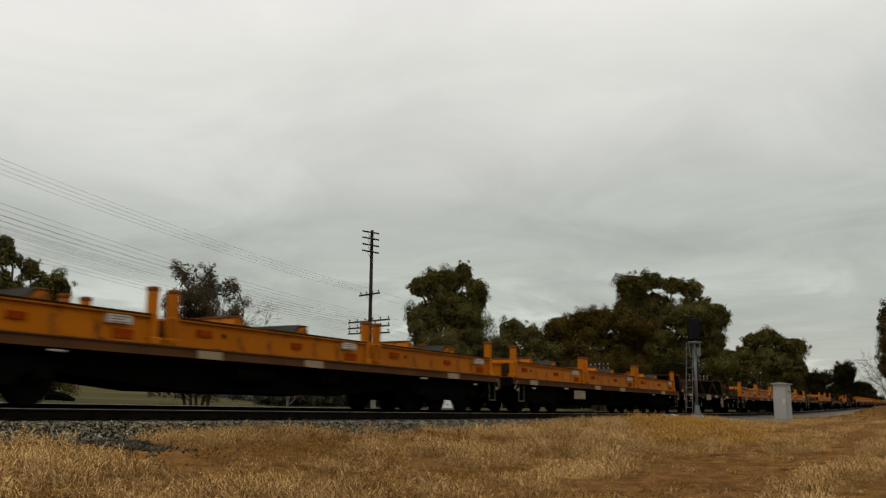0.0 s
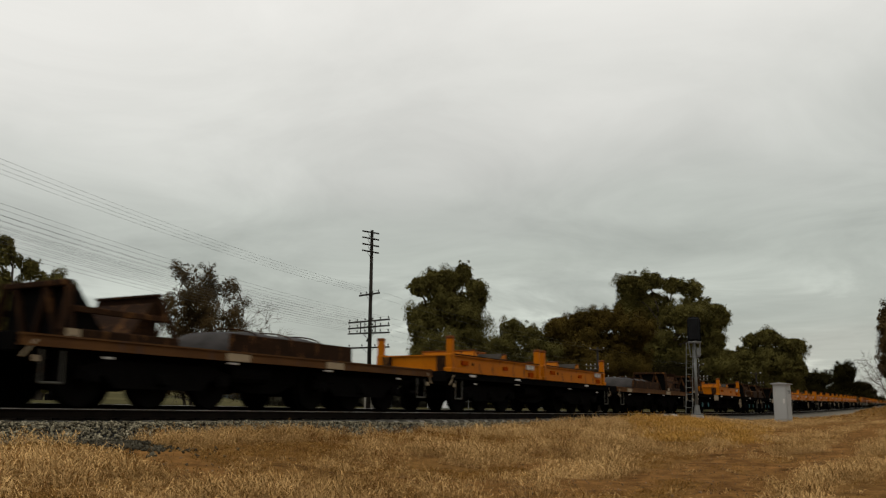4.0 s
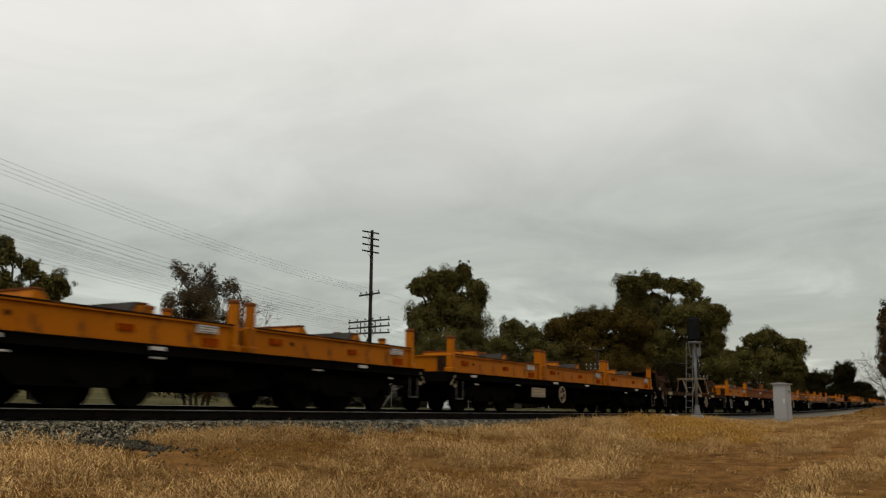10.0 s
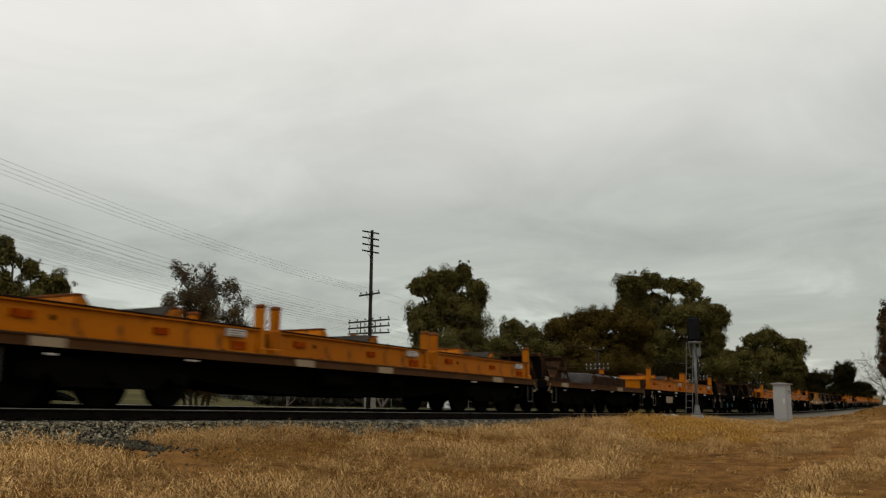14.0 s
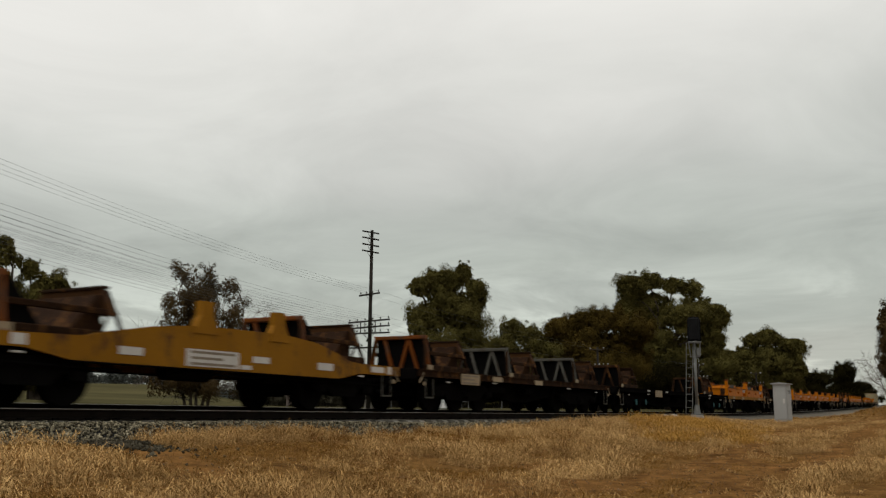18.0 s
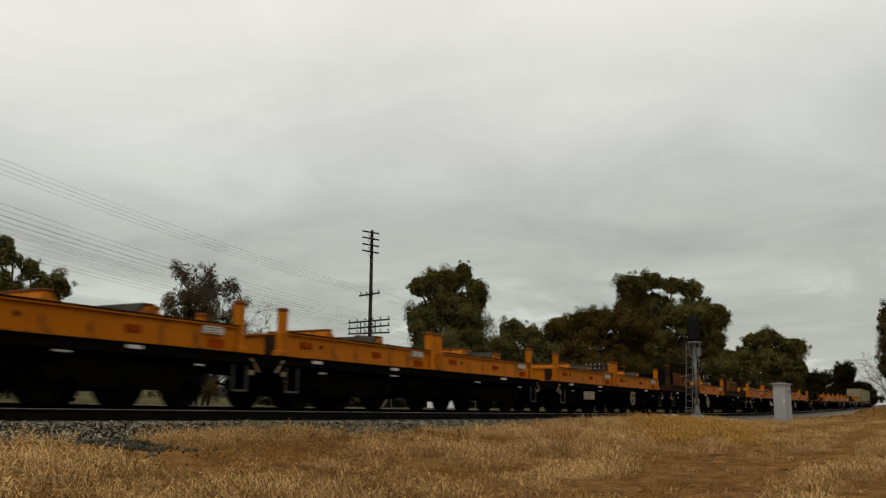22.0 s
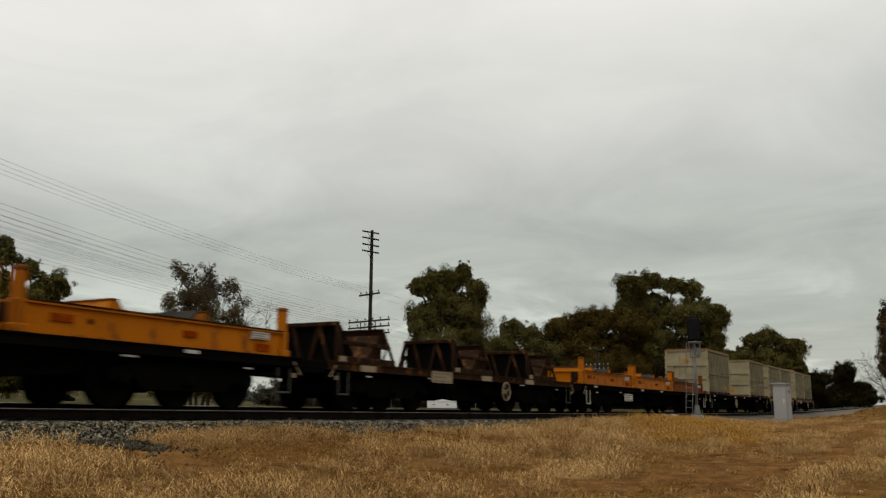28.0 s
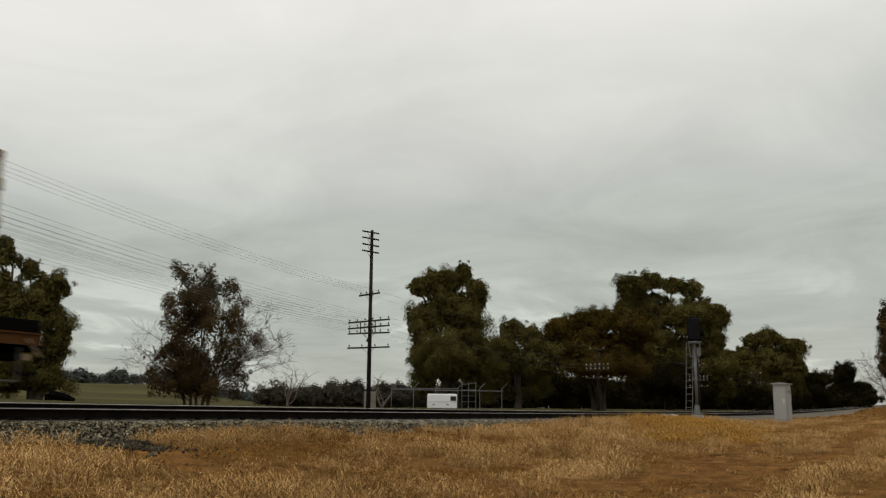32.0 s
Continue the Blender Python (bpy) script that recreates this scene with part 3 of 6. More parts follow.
def tufts(name, cx, cy, per, spread, tall, wide, material, label, head=0.8, fluff=0.0, swell=1.0, husk=0.011):
    """Clumps of bent blades that droop outwards from each clump's middle; head: how much the seed heads swell."""
    n = len(cx)
    k = np.repeat(np.arange(n), per)
    m = len(k)
    size = rng.uniform(0.55, 1.35, n)[k]
    ang, rad = rng.uniform(0, 2 * math.pi, m), np.sqrt(rng.random(m)) * spread * size
    x, y = cx[k] + rad * np.cos(ang), cy[k] + rad * np.sin(ang)
    z = ground_z(x, y) - 0.015
    height = tall * size * (np.ones(n) * swell)[k] * rng.uniform(0.45, 1.1, m) * (1.05 - 0.35 * rad / (spread * 1.35))
    out = ang + rng.normal(0, 0.9, m)
    lean = rng.uniform(0.1, 0.95, m) * height
    width = rng.uniform(0.6, 1.3, m) * wide
    away = np.stack([np.cos(out), np.sin(out), np.zeros(m)], 1)
    a = rng.uniform(0, 2 * math.pi, m)
    side = np.stack([np.cos(a), np.sin(a), np.zeros(m)], 1) * (width / 2)[:, None]
    root = np.stack([x, y, z], 1)
    up = np.stack([np.zeros(m), np.zeros(m), height], 1)
    droop = rng.uniform(0.0, 0.8, m)[:, None]
    p1 = root + up * 0.55 + away * (lean * 0.22)[:, None]
    p2 = root + up * (1.0 - 0.3 * droop) + away * (lean * 0.7)[:, None]
    twist = rng.normal(0, 0.3, (m, 3)) * height[:, None] * np.array([0.6, 0.6, 0.3])
    p3 = root + up * (1.05 - droop) + away * (lean * 1.3)[:, None] + twist
    seed = head * rng.uniform(0.3, 1.3, m)[:, None]
    v = np.stack([root, p1 - side, p1 + side, p2 - side * (0.8 + seed), p2 + side * (0.8 + seed), p3], 1)
    q = np.arange(m)[:, None] * 6
    tris = np.concatenate([q + np.array([t]) for t in ((0, 2, 1), (1, 2, 4), (1, 4, 3), (3, 4, 5))], 0)
    verts = v.reshape(-1, 3)
    if fluff:
        # chaff and seed husks caught among the blades
        j = rng.integers(0, m, int(m * fluff))
        n = len(j)
        p = p1[j] + (p3[j] - p1[j]) * rng.random((n, 1)) + rng.normal(0, 0.012, (n, 3))
        e = rng.normal(0, husk, (n, 2, 3))
        tris = np.concatenate([tris, len(verts) + np.arange(3 * n).reshape(-1, 3)], 0)
        verts = np.concatenate([verts, np.stack([p, p + e[:, 0], p + e[:, 1]], 1).reshape(-1, 3)], 0)
    return tagged(new(name, big_mesh(name, verts, tris, material)), label, "grass", kind="stuff")


def build_grass():
    def sow(n, x0, x1, power, y0, y1, bare=0.97):
        x = x0 + (x1 - x0) * rng.random(n) ** power
        y = rng.uniform(y0, y1, n)
        yc, zr = track_np(x)
        edge = yc - 2.75 + 0.35 * wobble(x, y, 0.3, 31) - 1.9 * np.exp(-((x - 8.4) / 0.55) ** 4) - 0.35 * smooth(10, 12.5, x) * (1 - smooth(17, 22, x)) - 1.5 * smooth(42, 48, x)
        patch = wobble(0.6 * x, y, 0.35, 41) + 0.7 * wobble(0.6 * x, y, 1.1, 42) + 0.9 * smooth(-6.3, -4.6, y - yc) + 0.7 * smooth(8.5, 6.5, x)
        keep = (y < edge) & (rng.random(n) < (1 - bare * smooth(0.2, 0.6, dirt_mask(x, y))) * np.clip(0.55 + 0.65 * patch, 0.03, 1))
        keep &= ((np.hypot(x, y) > 7.4) & (np.arctan2(x, y) > radians(33.5))) | (rng.random(n) < 0.18)
        return x[keep], y[keep]

    # loose drifts: where they are high the grass stands tall and pale, between them it is short and brown
    def drift(x, y):
        return wobble(0.7 * x, y, 0.30, 71) + 0.6 * wobble(0.7 * x, y, 0.9, 72)

    x, y = sow(11000, 4.0, 27, 1.3, 1.0, 10.5)
    high = drift(x, y) + rng.normal(0, 0.3, len(x))
    low = high < -0.1
    tufts("dry_grass", x[low], y[low], 15, 0.17, 0.08, 0.0045, STRAW, "short matted brown grass between the tussocks", 0.6, 2.0)
    pale = (high >= -0.1)
    tufts("bleached_grass", x[pale], y[pale], 18, 0.15, 0.165, 0.0055, STRAW_PALE, "pale bleached grass tufts beside the track", 0.7, 3.0, np.clip(0.55 + 0.6 * high[pale], 0.5, 1.5))
    x, y = sow(4500, 4.0, 27, 1.3, 2.5, 10.3)
    tall = drift(x, y) + rng.normal(0, 0.15, len(x)) > 0.2
    tufts("grass_tussocks", x[tall], y[tall], 30, 0.17, 0.25, 0.0050, STRAW_PALE, "taller fluffy pale grass tussocks", 0.7, 3.2, 1.0, 0.013)
    x, y = sow(7000, 22, 60, 1.3, -1, 12.0)
    yc, zr = track_np(x)
    tufts("far_dry_grass", x, y, 13, 0.24, 0.14, 0.008, STRAW_PALE, "bleached dry grass along the line", 0.8, 0.5, 1 + 1.1 * smooth(-4.4, -3.0, y - yc), 0.02)
    x, y = sow(2600, 55, 130, 1.2, -10, 14)
    tufts("distant_dry_grass", x, y, 8, 0.45, 0.22, 0.05, STRAW, "distant dry grass on the verge")
    # flattened litter and short stubble, also thin on the dirt
    x, y = sow(75000, 4.5, 40, 1.2, 0.6, 10.6, 0.85)
    n = len(x)
    grass("straw_litter", x, y, rng.uniform(0.015, 0.06, n), rng.uniform(0.005, 0.011, n), rng.uniform(1.0, 4.0, n), STRAW, "short flattened straw")
    # golden stand by the signal mast
    n = 1100
    a, far = np.radians(rng.normal(76.3, 1.6, n)), 23 + 15 * rng.random(n)
    x, y = far * np.sin(a), far * np.cos(a)
    yc, zr = track_np(x)
    ok = (y < yc - 2.65) & (wobble(x, y, 0.3, 51) > -0.5)
    tufts("golden_grass_stand", x[ok], y[ok], 22, 0.22, 0.30, 0.007, STRAW_GOLD, "tall golden grass stand by the signal mast", 0.7, 2.0, 0.75 + 0.7 * smooth(-4.2, -2.8, (y - yc)[ok]), 0.02)
    # withered weeds
    cx, cy = rng.uniform(9, 28, 34), rng.uniform(6.0, 9.9, 34)
    tufts("brown_weeds", cx, cy, 60, 0.16, 0.24, 0.006, STRAW_DARK, "withered brown weeds in the grass")


build_grass()


# ---- trees ----
def gz(x, y):
    return float(ground_z(np.array([float(x)]), np.array([float(y)]))[0])


def leaves(name, centres, radii, count, size, material, parent, label, density=None, clump=0.3, inner=0.3):
    """Small hanging leaves in many uneven sprays that cover each ellipsoid mass; broader ones fill the inside."""
    c, r = np.array(centres, float), np.array(radii, float)
    dens = np.ones(len(c)) if density is None else np.array(density, float)
    if density is not None and len(c) > 2 and inner > 0.12:
        # bridge neighbouring masses, so that the crown holds together
        apart = np.linalg.norm(c[:, None] - c[None], axis=2) + 1e6 * np.eye(len(c))
        pairs = sorted({tuple(sorted((i, int(j)))) for i in range(len(c)) for j in np.argsort(apart[i])[:3]})
        one, two = np.array([q[0] for q in pairs]), np.array([q[1] for q in pairs])
        c = np.concatenate([c, (c[one] + c[two]) / 2])
        dens = np.concatenate([dens, 0.6 * np.minimum(dens[one], dens[two])])
        r = np.concatenate([r, 0.7 * np.minimum(r[one], r[two])])
    weight = dens * (r[:, 0] * r[:, 1] * r[:, 2]) ** (2 / 3)
    clumps = max(8 * len(c), int(count * (0.3 / clump) ** 2) // 330)
    pick = rng.choice(len(c), clumps, p=weight / weight.sum())
    d = rng.normal(size=(clumps, 3))
    d[:, 2] += 0.25
    d /= np.linalg.norm(d, axis=1)[:, None]
    rad = np.clip(rng.normal(0.68, 0.19, clumps), 0.1, 0.86)
    # a few small sprays stand out past the crown
    stray = rng.random(clumps) < 0.16
    rad[stray] = rng.uniform(0.86, 0.98, stray.sum())
    mid = c[pick] + d * rad[:, None] * r[pick]
    big = np.clip(clump * r[pick].mean(1), 3.0 * size, 10.0 * size) * rng.uniform(0.55, 1.35, clumps) * np.where(stray, 0.5, 1.0)
    k = rng.choice(clumps, count, p=big ** 2 / (big ** 2).sum())
    out = rng.normal(size=(count, 3))
    out[:, 2] += 0.35
    out /= np.linalg.norm(out, axis=1)[:, None]
    far_in = np.clip(rng.random(count) ** 0.33, 0.1, 1.0) * (1 + 0.12 * rng.normal(size=count))
    p = mid[k] + out * (big[k] * far_in)[:, None] * np.array([1.0, 1.0, 0.9])
    # sprays hang: the outer leaves sink a little
    p[:, 2] -= 0.35 * big[k] * far_in ** 2 * (1 - out[:, 2] ** 2)
    heart = np.average(c, axis=0, weights=weight)
    girth_all = np.maximum(np.abs(p - heart).max(0), 0.1)
    face = out * 0.8 + (p - heart) / girth_all * np.array([0.5, 0.5, 0.9]) + rng.normal(0, 0.22, (count, 3))
    ln = size * rng.uniform(0.6, 1.5, count)
    fill = rng.random(count) < inner
    m = rng.choice(len(c), count, p=weight / weight.sum())
    q = rng.normal(size=(count, 3))
    q *= (0.66 * rng.random(count) ** 0.4 / np.linalg.norm(q, axis=1))[:, None]
    p[fill] = (c[m] + q * r[m])[fill]
    ln[fill] *= 2.3
    face[fill] = rng.normal(size=(count, 3))[fill]
    face /= np.linalg.norm(face, axis=1)[:, None]
    axis = rng.normal(0, 0.75, (count, 3)) + np.array([0, 0, -0.9])
    axis -= face * (axis * face).sum(1)[:, None]
    axis /= np.linalg.norm(axis, axis=1)[:, None] + 1e-9
    across = np.cross(axis, face)
    ln = ln[:, None]
    wd = ln * rng.uniform(0.38, 0.7, count)[:, None]
    v = np.stack([p - axis * ln * 0.4 - across * wd * 0.5, p - axis * ln * 0.3 + across * wd * 0.5, p + axis * ln * 0.7], 1)
    tris = np.arange(count * 3).reshape(-1, 3)
    ob = new(name, big_mesh(name, v.reshape(-1, 3), tris, material))
    ob.parent = parent
    return tagged(ob, label, kind="stuff")


def limb(shape, p0, p1, r0, r1, bends=4, wander=0.12):
    """A crooked tapering limb."""
    p0, p1 = Vector(p0), Vector(p1)
    length = (p1 - p0).length
    pts = [p0]
    for i in range(1, bends):
        t = i / bends
        pts.append(p0.lerp(p1, t) + Vector([random.gauss(0, wander * length * 0.35) for _ in range(3)]) + Vector((0, 0, 0.06 * length * math.sin(t * math.pi))))
    pts.append(p1)
    for i in range(bends):
        shape.tube(pts[i], pts[i + 1], r0 + (r1 - r0) * i / bends, r0 + (r1 - r0) * (i + 1) / bends, 7, cap=(i == bends - 1))
    return pts


def tree(x, y, azimuth, masses, count, size, material, label, stems=1, girth=0.22, bare=(), name="eucalyptus_tree", depth=1.0, grow=1.0, inner=0.3, taller=0.0, clump=0.3):
    """masses: (across, height, half width, half height, thickness of leaf) as one looks at the tree along the azimuth."""
    x, y, size, girth = x * grow, y * grow, size * grow, girth * grow
    density = [m[4] if len(m) > 4 else 1.0 for m in masses]
    masses = [(grow * m[0], grow * (m[1] + taller), grow * m[2], grow * m[3]) for m in masses]
    z = float(ground_z(np.array([x]), np.array([y]))[0])
    ob = thing(name, label, "tree", at=pose(x, y, z, 0, 0, -azimuth))
    wood = Shape()
    centres, radii = [], []
    tall = max(m[1] for m in masses)
    roots = [((k - (stems - 1) / 2) * 0.28, random.uniform(-0.2, 0.2)) for k in range(stems)]
    forks = []
    for rx, ry in roots:
        top = (rx * 2.2 + random.uniform(-0.3, 0.3), ry * 2, tall * random.uniform(0.40, 0.55))
        forks.append(limb(wood, (rx, ry, -0.15), top, girth, girth * 0.6, 4, 0.08)[-1])
    for a, h, ra, rh in masses:
        back = random.uniform(-0.5, 0.5) * ra * depth
        centres.append((a, back, h))
        radii.append((ra * 1.08, ra * depth * random.uniform(0.85, 1.15), rh * 1.06))
        start = min(forks, key=lambda p: abs(p.x - a))
        if h > start.z:
            limb(wood, start, (a, back, h), girth * 0.5, girth * 0.12)
        else:
            limb(wood, (start.x * 0.5, start.y * 0.5, h * 0.45), (a, back, h), girth * 0.4, girth * 0.1)
        for _ in range(4):
            d = Vector((random.gauss(0, 1), random.gauss(0, 1), random.gauss(0.3, 0.8))).normalized()
            limb(wood, (a, back, h - 0.2 * rh), (a + d.x * ra * 0.9, back + d.y * ra * 0.9, h + d.z * rh * 0.9), girth * 0.14, 0.012, 3)
    part("trunk", wood, BARK, ob, "pale peeling bark")
    if bare:
        for a, h, spread in bare:
            twigs = Shape()
            tip = Vector((a, random.uniform(-0.4, 0.4), h))
            pts = limb(twigs, (a * 0.12, 0, h * 0.22), tip, 0.036, 0.008, 4, 0.10)
            for _ in range(55):
                s = pts[random.randrange(1, 5)]
                e = s + Vector((random.gauss(0, spread) + 0.3 * a / abs(a) * spread, random.gauss(0, spread), random.gauss(0.35 * spread, spread * 0.7)))
                q = limb(twigs, s, e, 0.008, 0.004, 3)
                for _ in range(3):
                    f = q[-1] + Vector((random.gauss(0, spread * 0.4), random.gauss(0, spread * 0.4), random.gauss(0.1, spread * 0.4)))
                    twigs.tube(q[2], f, 0.005, 0.004, 3)
            part("bare_branch", twigs, BARE, ob, "leafless grey twigs")
    leaves("crown", centres, radii, int(count * 5.3), size * 0.68, material, ob, "", density, clump=clump, inner=inner)
    return ob


def build_trees():
    tree(30.5, 39.5, 37.7, [(-1.9, 6.8, 0.6, 1.2), (-1.8, 4.0, 1.1, 2.2), (-0.7, 6.0, 0.6, 0.8), (0.0, 4.2, 1.2, 1.7), (0.5, 5.1, 1.0, 1.0), (0.9, 2.6, 0.8, 1.7), (-0.1, 1.4, 1.5, 1.2), (-1.6, 1.1, 1.4, 1.4), (-2.9, 3.0, 1.3, 2.8), (0.2, 0.5, 1.7, 0.8), (-1.7, 0.4, 1.6, 0.8), (-3.4, 0.6, 1.5, 1.0)], 17500, 0.13, LEAF, "dense olive-green eucalyptus with foliage down to the ground", 2, taller=0.42)
    tree(38.1, 36.1, 46.5, [(-0.9, 7.0, 0.9, 1.0), (0.3, 7.0, 0.7, 1.0), (0.0, 5.6, 1.4, 1.5), (1.3, 6.3, 0.8, 1.0), (1.9, 5.3, 0.7, 1.2), (-1.3, 5.0, 1.0, 1.5), (-0.8, 3.7, 1.4, 1.5), (1.0, 4.1, 1.4, 1.4, 0.9), (-1.0, 2.0, 1.6, 1.4, 0.9), (0.1, 1.2, 1.5, 1.2, 0.9), (1.5, 2.3, 1.2, 1.2, 0.8), (2.6, 3.6, 1.4, 1.4, 0.2), (-2.4, 2.4, 1.0, 1.3, 0.12), (-1.9, 0.8, 1.1, 0.9, 0.7), (2.0, 1.1, 1.2, 0.9, 0.7)], 15500, 0.115, LEAF_BROWN,
         "thin brownish eucalyptus with several stems and leafless outer twigs", 5, 0.085, [(-3.1, 2.2, 0.5), (-2.6, 3.8, 0.45), (-2.8, 1.2, 0.45), (3.6, 4.6, 0.5), (4.1, 3.7, 0.5), (4.5, 2.3, 0.5), (3.1, 5.2, 0.45), (2.4, 4.2, 0.5), (3.2, 3.0, 0.5), (2.2, 2.6, 0.45), (1.9, 5.9, 0.35), (3.7, 3.0, 0.55), (4.4, 3.3, 0.4), (-3.2, 3.0, 0.4)], inner=0.05, taller=0.13, clump=0.34)
    tree(53.7, 28.8, 61.8, [(-2.0, 8.0, 1.0, 1.0), (-1.1, 8.6, 1.0, 0.9), (-0.2, 8.3, 1.5, 1.2), (0.9, 8.9, 0.8, 1.0), (1.8, 7.4, 1.0, 1.6), (-1.5, 5.8, 1.5, 1.8), (1.1, 5.5, 1.6, 1.9), (-0.3, 7.0, 1.3, 1.1), (0.0, 6.0, 1.2, 1.0, 0.5), (-0.2, 3.2, 2.2, 1.8), (-1.9, 3.4, 1.0, 1.6), (-1.7, 1.8, 1.2, 1.4), (1.8, 3.6, 1.2, 1.7), (1.7, 2.2, 1.2, 1.7), (-2.2, 5.6, 0.9, 1.6)], 19000, 0.15, LEAF, "tall dense eucalyptus with drooping olive foliage and pale limbs", 3, grow=1.15)
    tree(72.5, 32.3, 66.0, [(-0.4, 6.7, 1.6, 1.3), (1.2, 5.9, 1.7, 1.5), (-2.8, 4.6, 1.3, 1.6), (3.4, 4.6, 1.4, 1.5), (-1.3, 4.6, 1.9, 1.9), (-2.0, 2.9, 1.9, 1.8), (1.9, 3.9, 2.2, 2.0), (0.2, 1.5, 3.4, 1.2, 0.45)], 11000, 0.18, LEAF, "bushy dark eucalyptus behind the yard", 2)
    tree(64.2, 22.2, 70.9, [(-2.7, 5.5, 1.6, 1.4), (-1.0, 6.2, 1.6, 1.0), (0.6, 6.2, 2.2, 1.1), (2.8, 5.3, 1.7, 1.4), (-3.6, 4.4, 1.2, 1.3), (-1.1, 3.9, 2.6, 1.4), (2.1, 3.5, 2.1, 1.4), (0.3, 2.6, 3.4, 0.8)], 17000, 0.15, LEAF_RUST, "wide round-headed tree with rust-tinged foliage", 4, 0.16, name="round_headed_tree", grow=1.18, taller=0.3)
    tree(82.8, 22.0, 75.1, [(-3.1, 10.9, 1.9, 1.5), (-1.3, 11.4, 1.4, 1.1), (0.6, 10.9, 1.1, 1.2, 0.6), (2.3, 10.5, 1.4, 1.3, 0.6), (-3.6, 8.8, 1.5, 1.4), (-0.9, 8.2, 2.2, 1.6), (1.7, 7.8, 2.2, 1.8), (4.4, 7.9, 1.4, 1.7), (3.4, 5.8, 2.2, 2.2), (-0.3, 4.7, 2.7, 2.0), (-2.6, 3.4, 1.8, 1.4), (4.3, 3.4, 1.9, 2.0), (3.9, 1.6, 2.0, 1.4)], 26000, 0.19, LEAF, "large spreading eucalyptus with layered olive crowns", 3, 0.3, grow=1.28, taller=0.3)
    tree(111.5, 18.0, 80.8, [(-4.0, 5.4, 1.6, 1.9), (-1.7, 7.8, 1.5, 1.2), (0.1, 8.1, 1.8, 1.3), (2.8, 7.1, 2.0, 1.3), (-0.7, 5.2, 3.5, 2.1), (-3.1, 4.5, 1.9, 2.2), (2.4, 4.5, 2.5, 1.8), (0.4, 2.0, 4.3, 1.5, 0.5)], 15000, 0.24, LEAF, "rounded dark-green eucalyptus beside the line", 2, 0.28, grow=1.2, taller=0.3)
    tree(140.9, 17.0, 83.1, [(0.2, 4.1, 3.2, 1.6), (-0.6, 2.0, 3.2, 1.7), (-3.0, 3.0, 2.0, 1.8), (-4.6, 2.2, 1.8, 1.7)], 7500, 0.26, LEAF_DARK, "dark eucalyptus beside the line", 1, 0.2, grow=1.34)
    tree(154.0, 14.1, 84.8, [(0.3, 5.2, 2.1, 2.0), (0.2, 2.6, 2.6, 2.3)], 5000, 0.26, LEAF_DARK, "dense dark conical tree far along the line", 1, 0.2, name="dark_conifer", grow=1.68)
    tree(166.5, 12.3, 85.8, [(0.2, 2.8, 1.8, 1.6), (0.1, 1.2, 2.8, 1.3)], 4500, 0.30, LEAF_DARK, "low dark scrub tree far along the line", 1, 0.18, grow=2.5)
    tree(67.7, 3.0, 87.5, [(-0.3, 5.8, 0.7, 1.6), (0.4, 4.3, 1.5, 2.6), (-0.5, 2.8, 0.7, 0.9), (1.6, 3.0, 1.6, 2.0)], 8000, 0.17, LEAF_BROWN, "brownish eucalyptus with leafless side twigs on the near verge", 2, 0.16, [(-1.7, 3.3, 0.4), (-1.6, 2.4, 0.4)], inner=0.12)
    # low scrub behind the yard and under the crowns
    low = "low dark scrub beyond the railway fence"
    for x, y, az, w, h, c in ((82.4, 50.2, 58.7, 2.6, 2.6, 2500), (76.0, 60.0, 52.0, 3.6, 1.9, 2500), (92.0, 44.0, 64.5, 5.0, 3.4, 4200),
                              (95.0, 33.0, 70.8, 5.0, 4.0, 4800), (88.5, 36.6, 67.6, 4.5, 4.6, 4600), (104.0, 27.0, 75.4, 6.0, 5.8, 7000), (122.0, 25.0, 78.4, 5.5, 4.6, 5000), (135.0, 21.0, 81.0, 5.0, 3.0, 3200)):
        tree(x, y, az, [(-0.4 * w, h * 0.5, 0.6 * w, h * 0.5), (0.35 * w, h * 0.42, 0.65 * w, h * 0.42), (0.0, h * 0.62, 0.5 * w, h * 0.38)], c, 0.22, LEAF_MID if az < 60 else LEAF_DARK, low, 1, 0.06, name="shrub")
    # leafless saplings
    for x, y, az, h in ((59.0, 46.3, 51.9, 2.9), (52.4, 33.2, 57.6, 1.9)):
        z = float(ground_z(np.array([x]), np.array([y]))[0])
        ob = thing("bare_sapling", "small leafless grey sapling", "tree", at=pose(x, y, z))
        for _ in range(5):
            s = Shape()
            pts = limb(s, (0, 0, 0), (random.gauss(0, 0.35 * h), random.gauss(0, 0.3 * h), h * random.uniform(0.7, 1.0)), 0.05, 0.015)
            for _ in range(9):
                q = pts[random.randrange(1, 5)]
                limb(s, q, q + Vector((random.gauss(0, 0.2 * h), random.gauss(0, 0.2 * h), random.uniform(0.05, 0.3) * h)), 0.016, 0.006, 3)
            part("branch", s, BARE, ob)
    # far tree lines on the rising field
    centres, radii = [], []
    for k in range(170):
        az = radians(random.uniform(34, 60))
        d = random.uniform(300, 420) - 60 * (az > radians(47))
        x, y = d * math.sin(az), d * math.cos(az)
        z = float(ground_z(np.array([x]), np.array([y]))[0])
        h = random.uniform(3.0, 5.2) * (0.85 if random.random() < 0.7 else 1.2)
        centres.append((x, y, z + h * 0.42))
        radii.append((random.uniform(2.5, 5.5), random.uniform(2.5, 5.5), h * 0.55))
    ob = tagged(new("far_woods"), "line of distant trees on the field's edge, haze in their grey-green colour", "woods", kind="stuff")
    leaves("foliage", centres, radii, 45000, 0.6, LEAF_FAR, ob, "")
    centres, radii = [], []
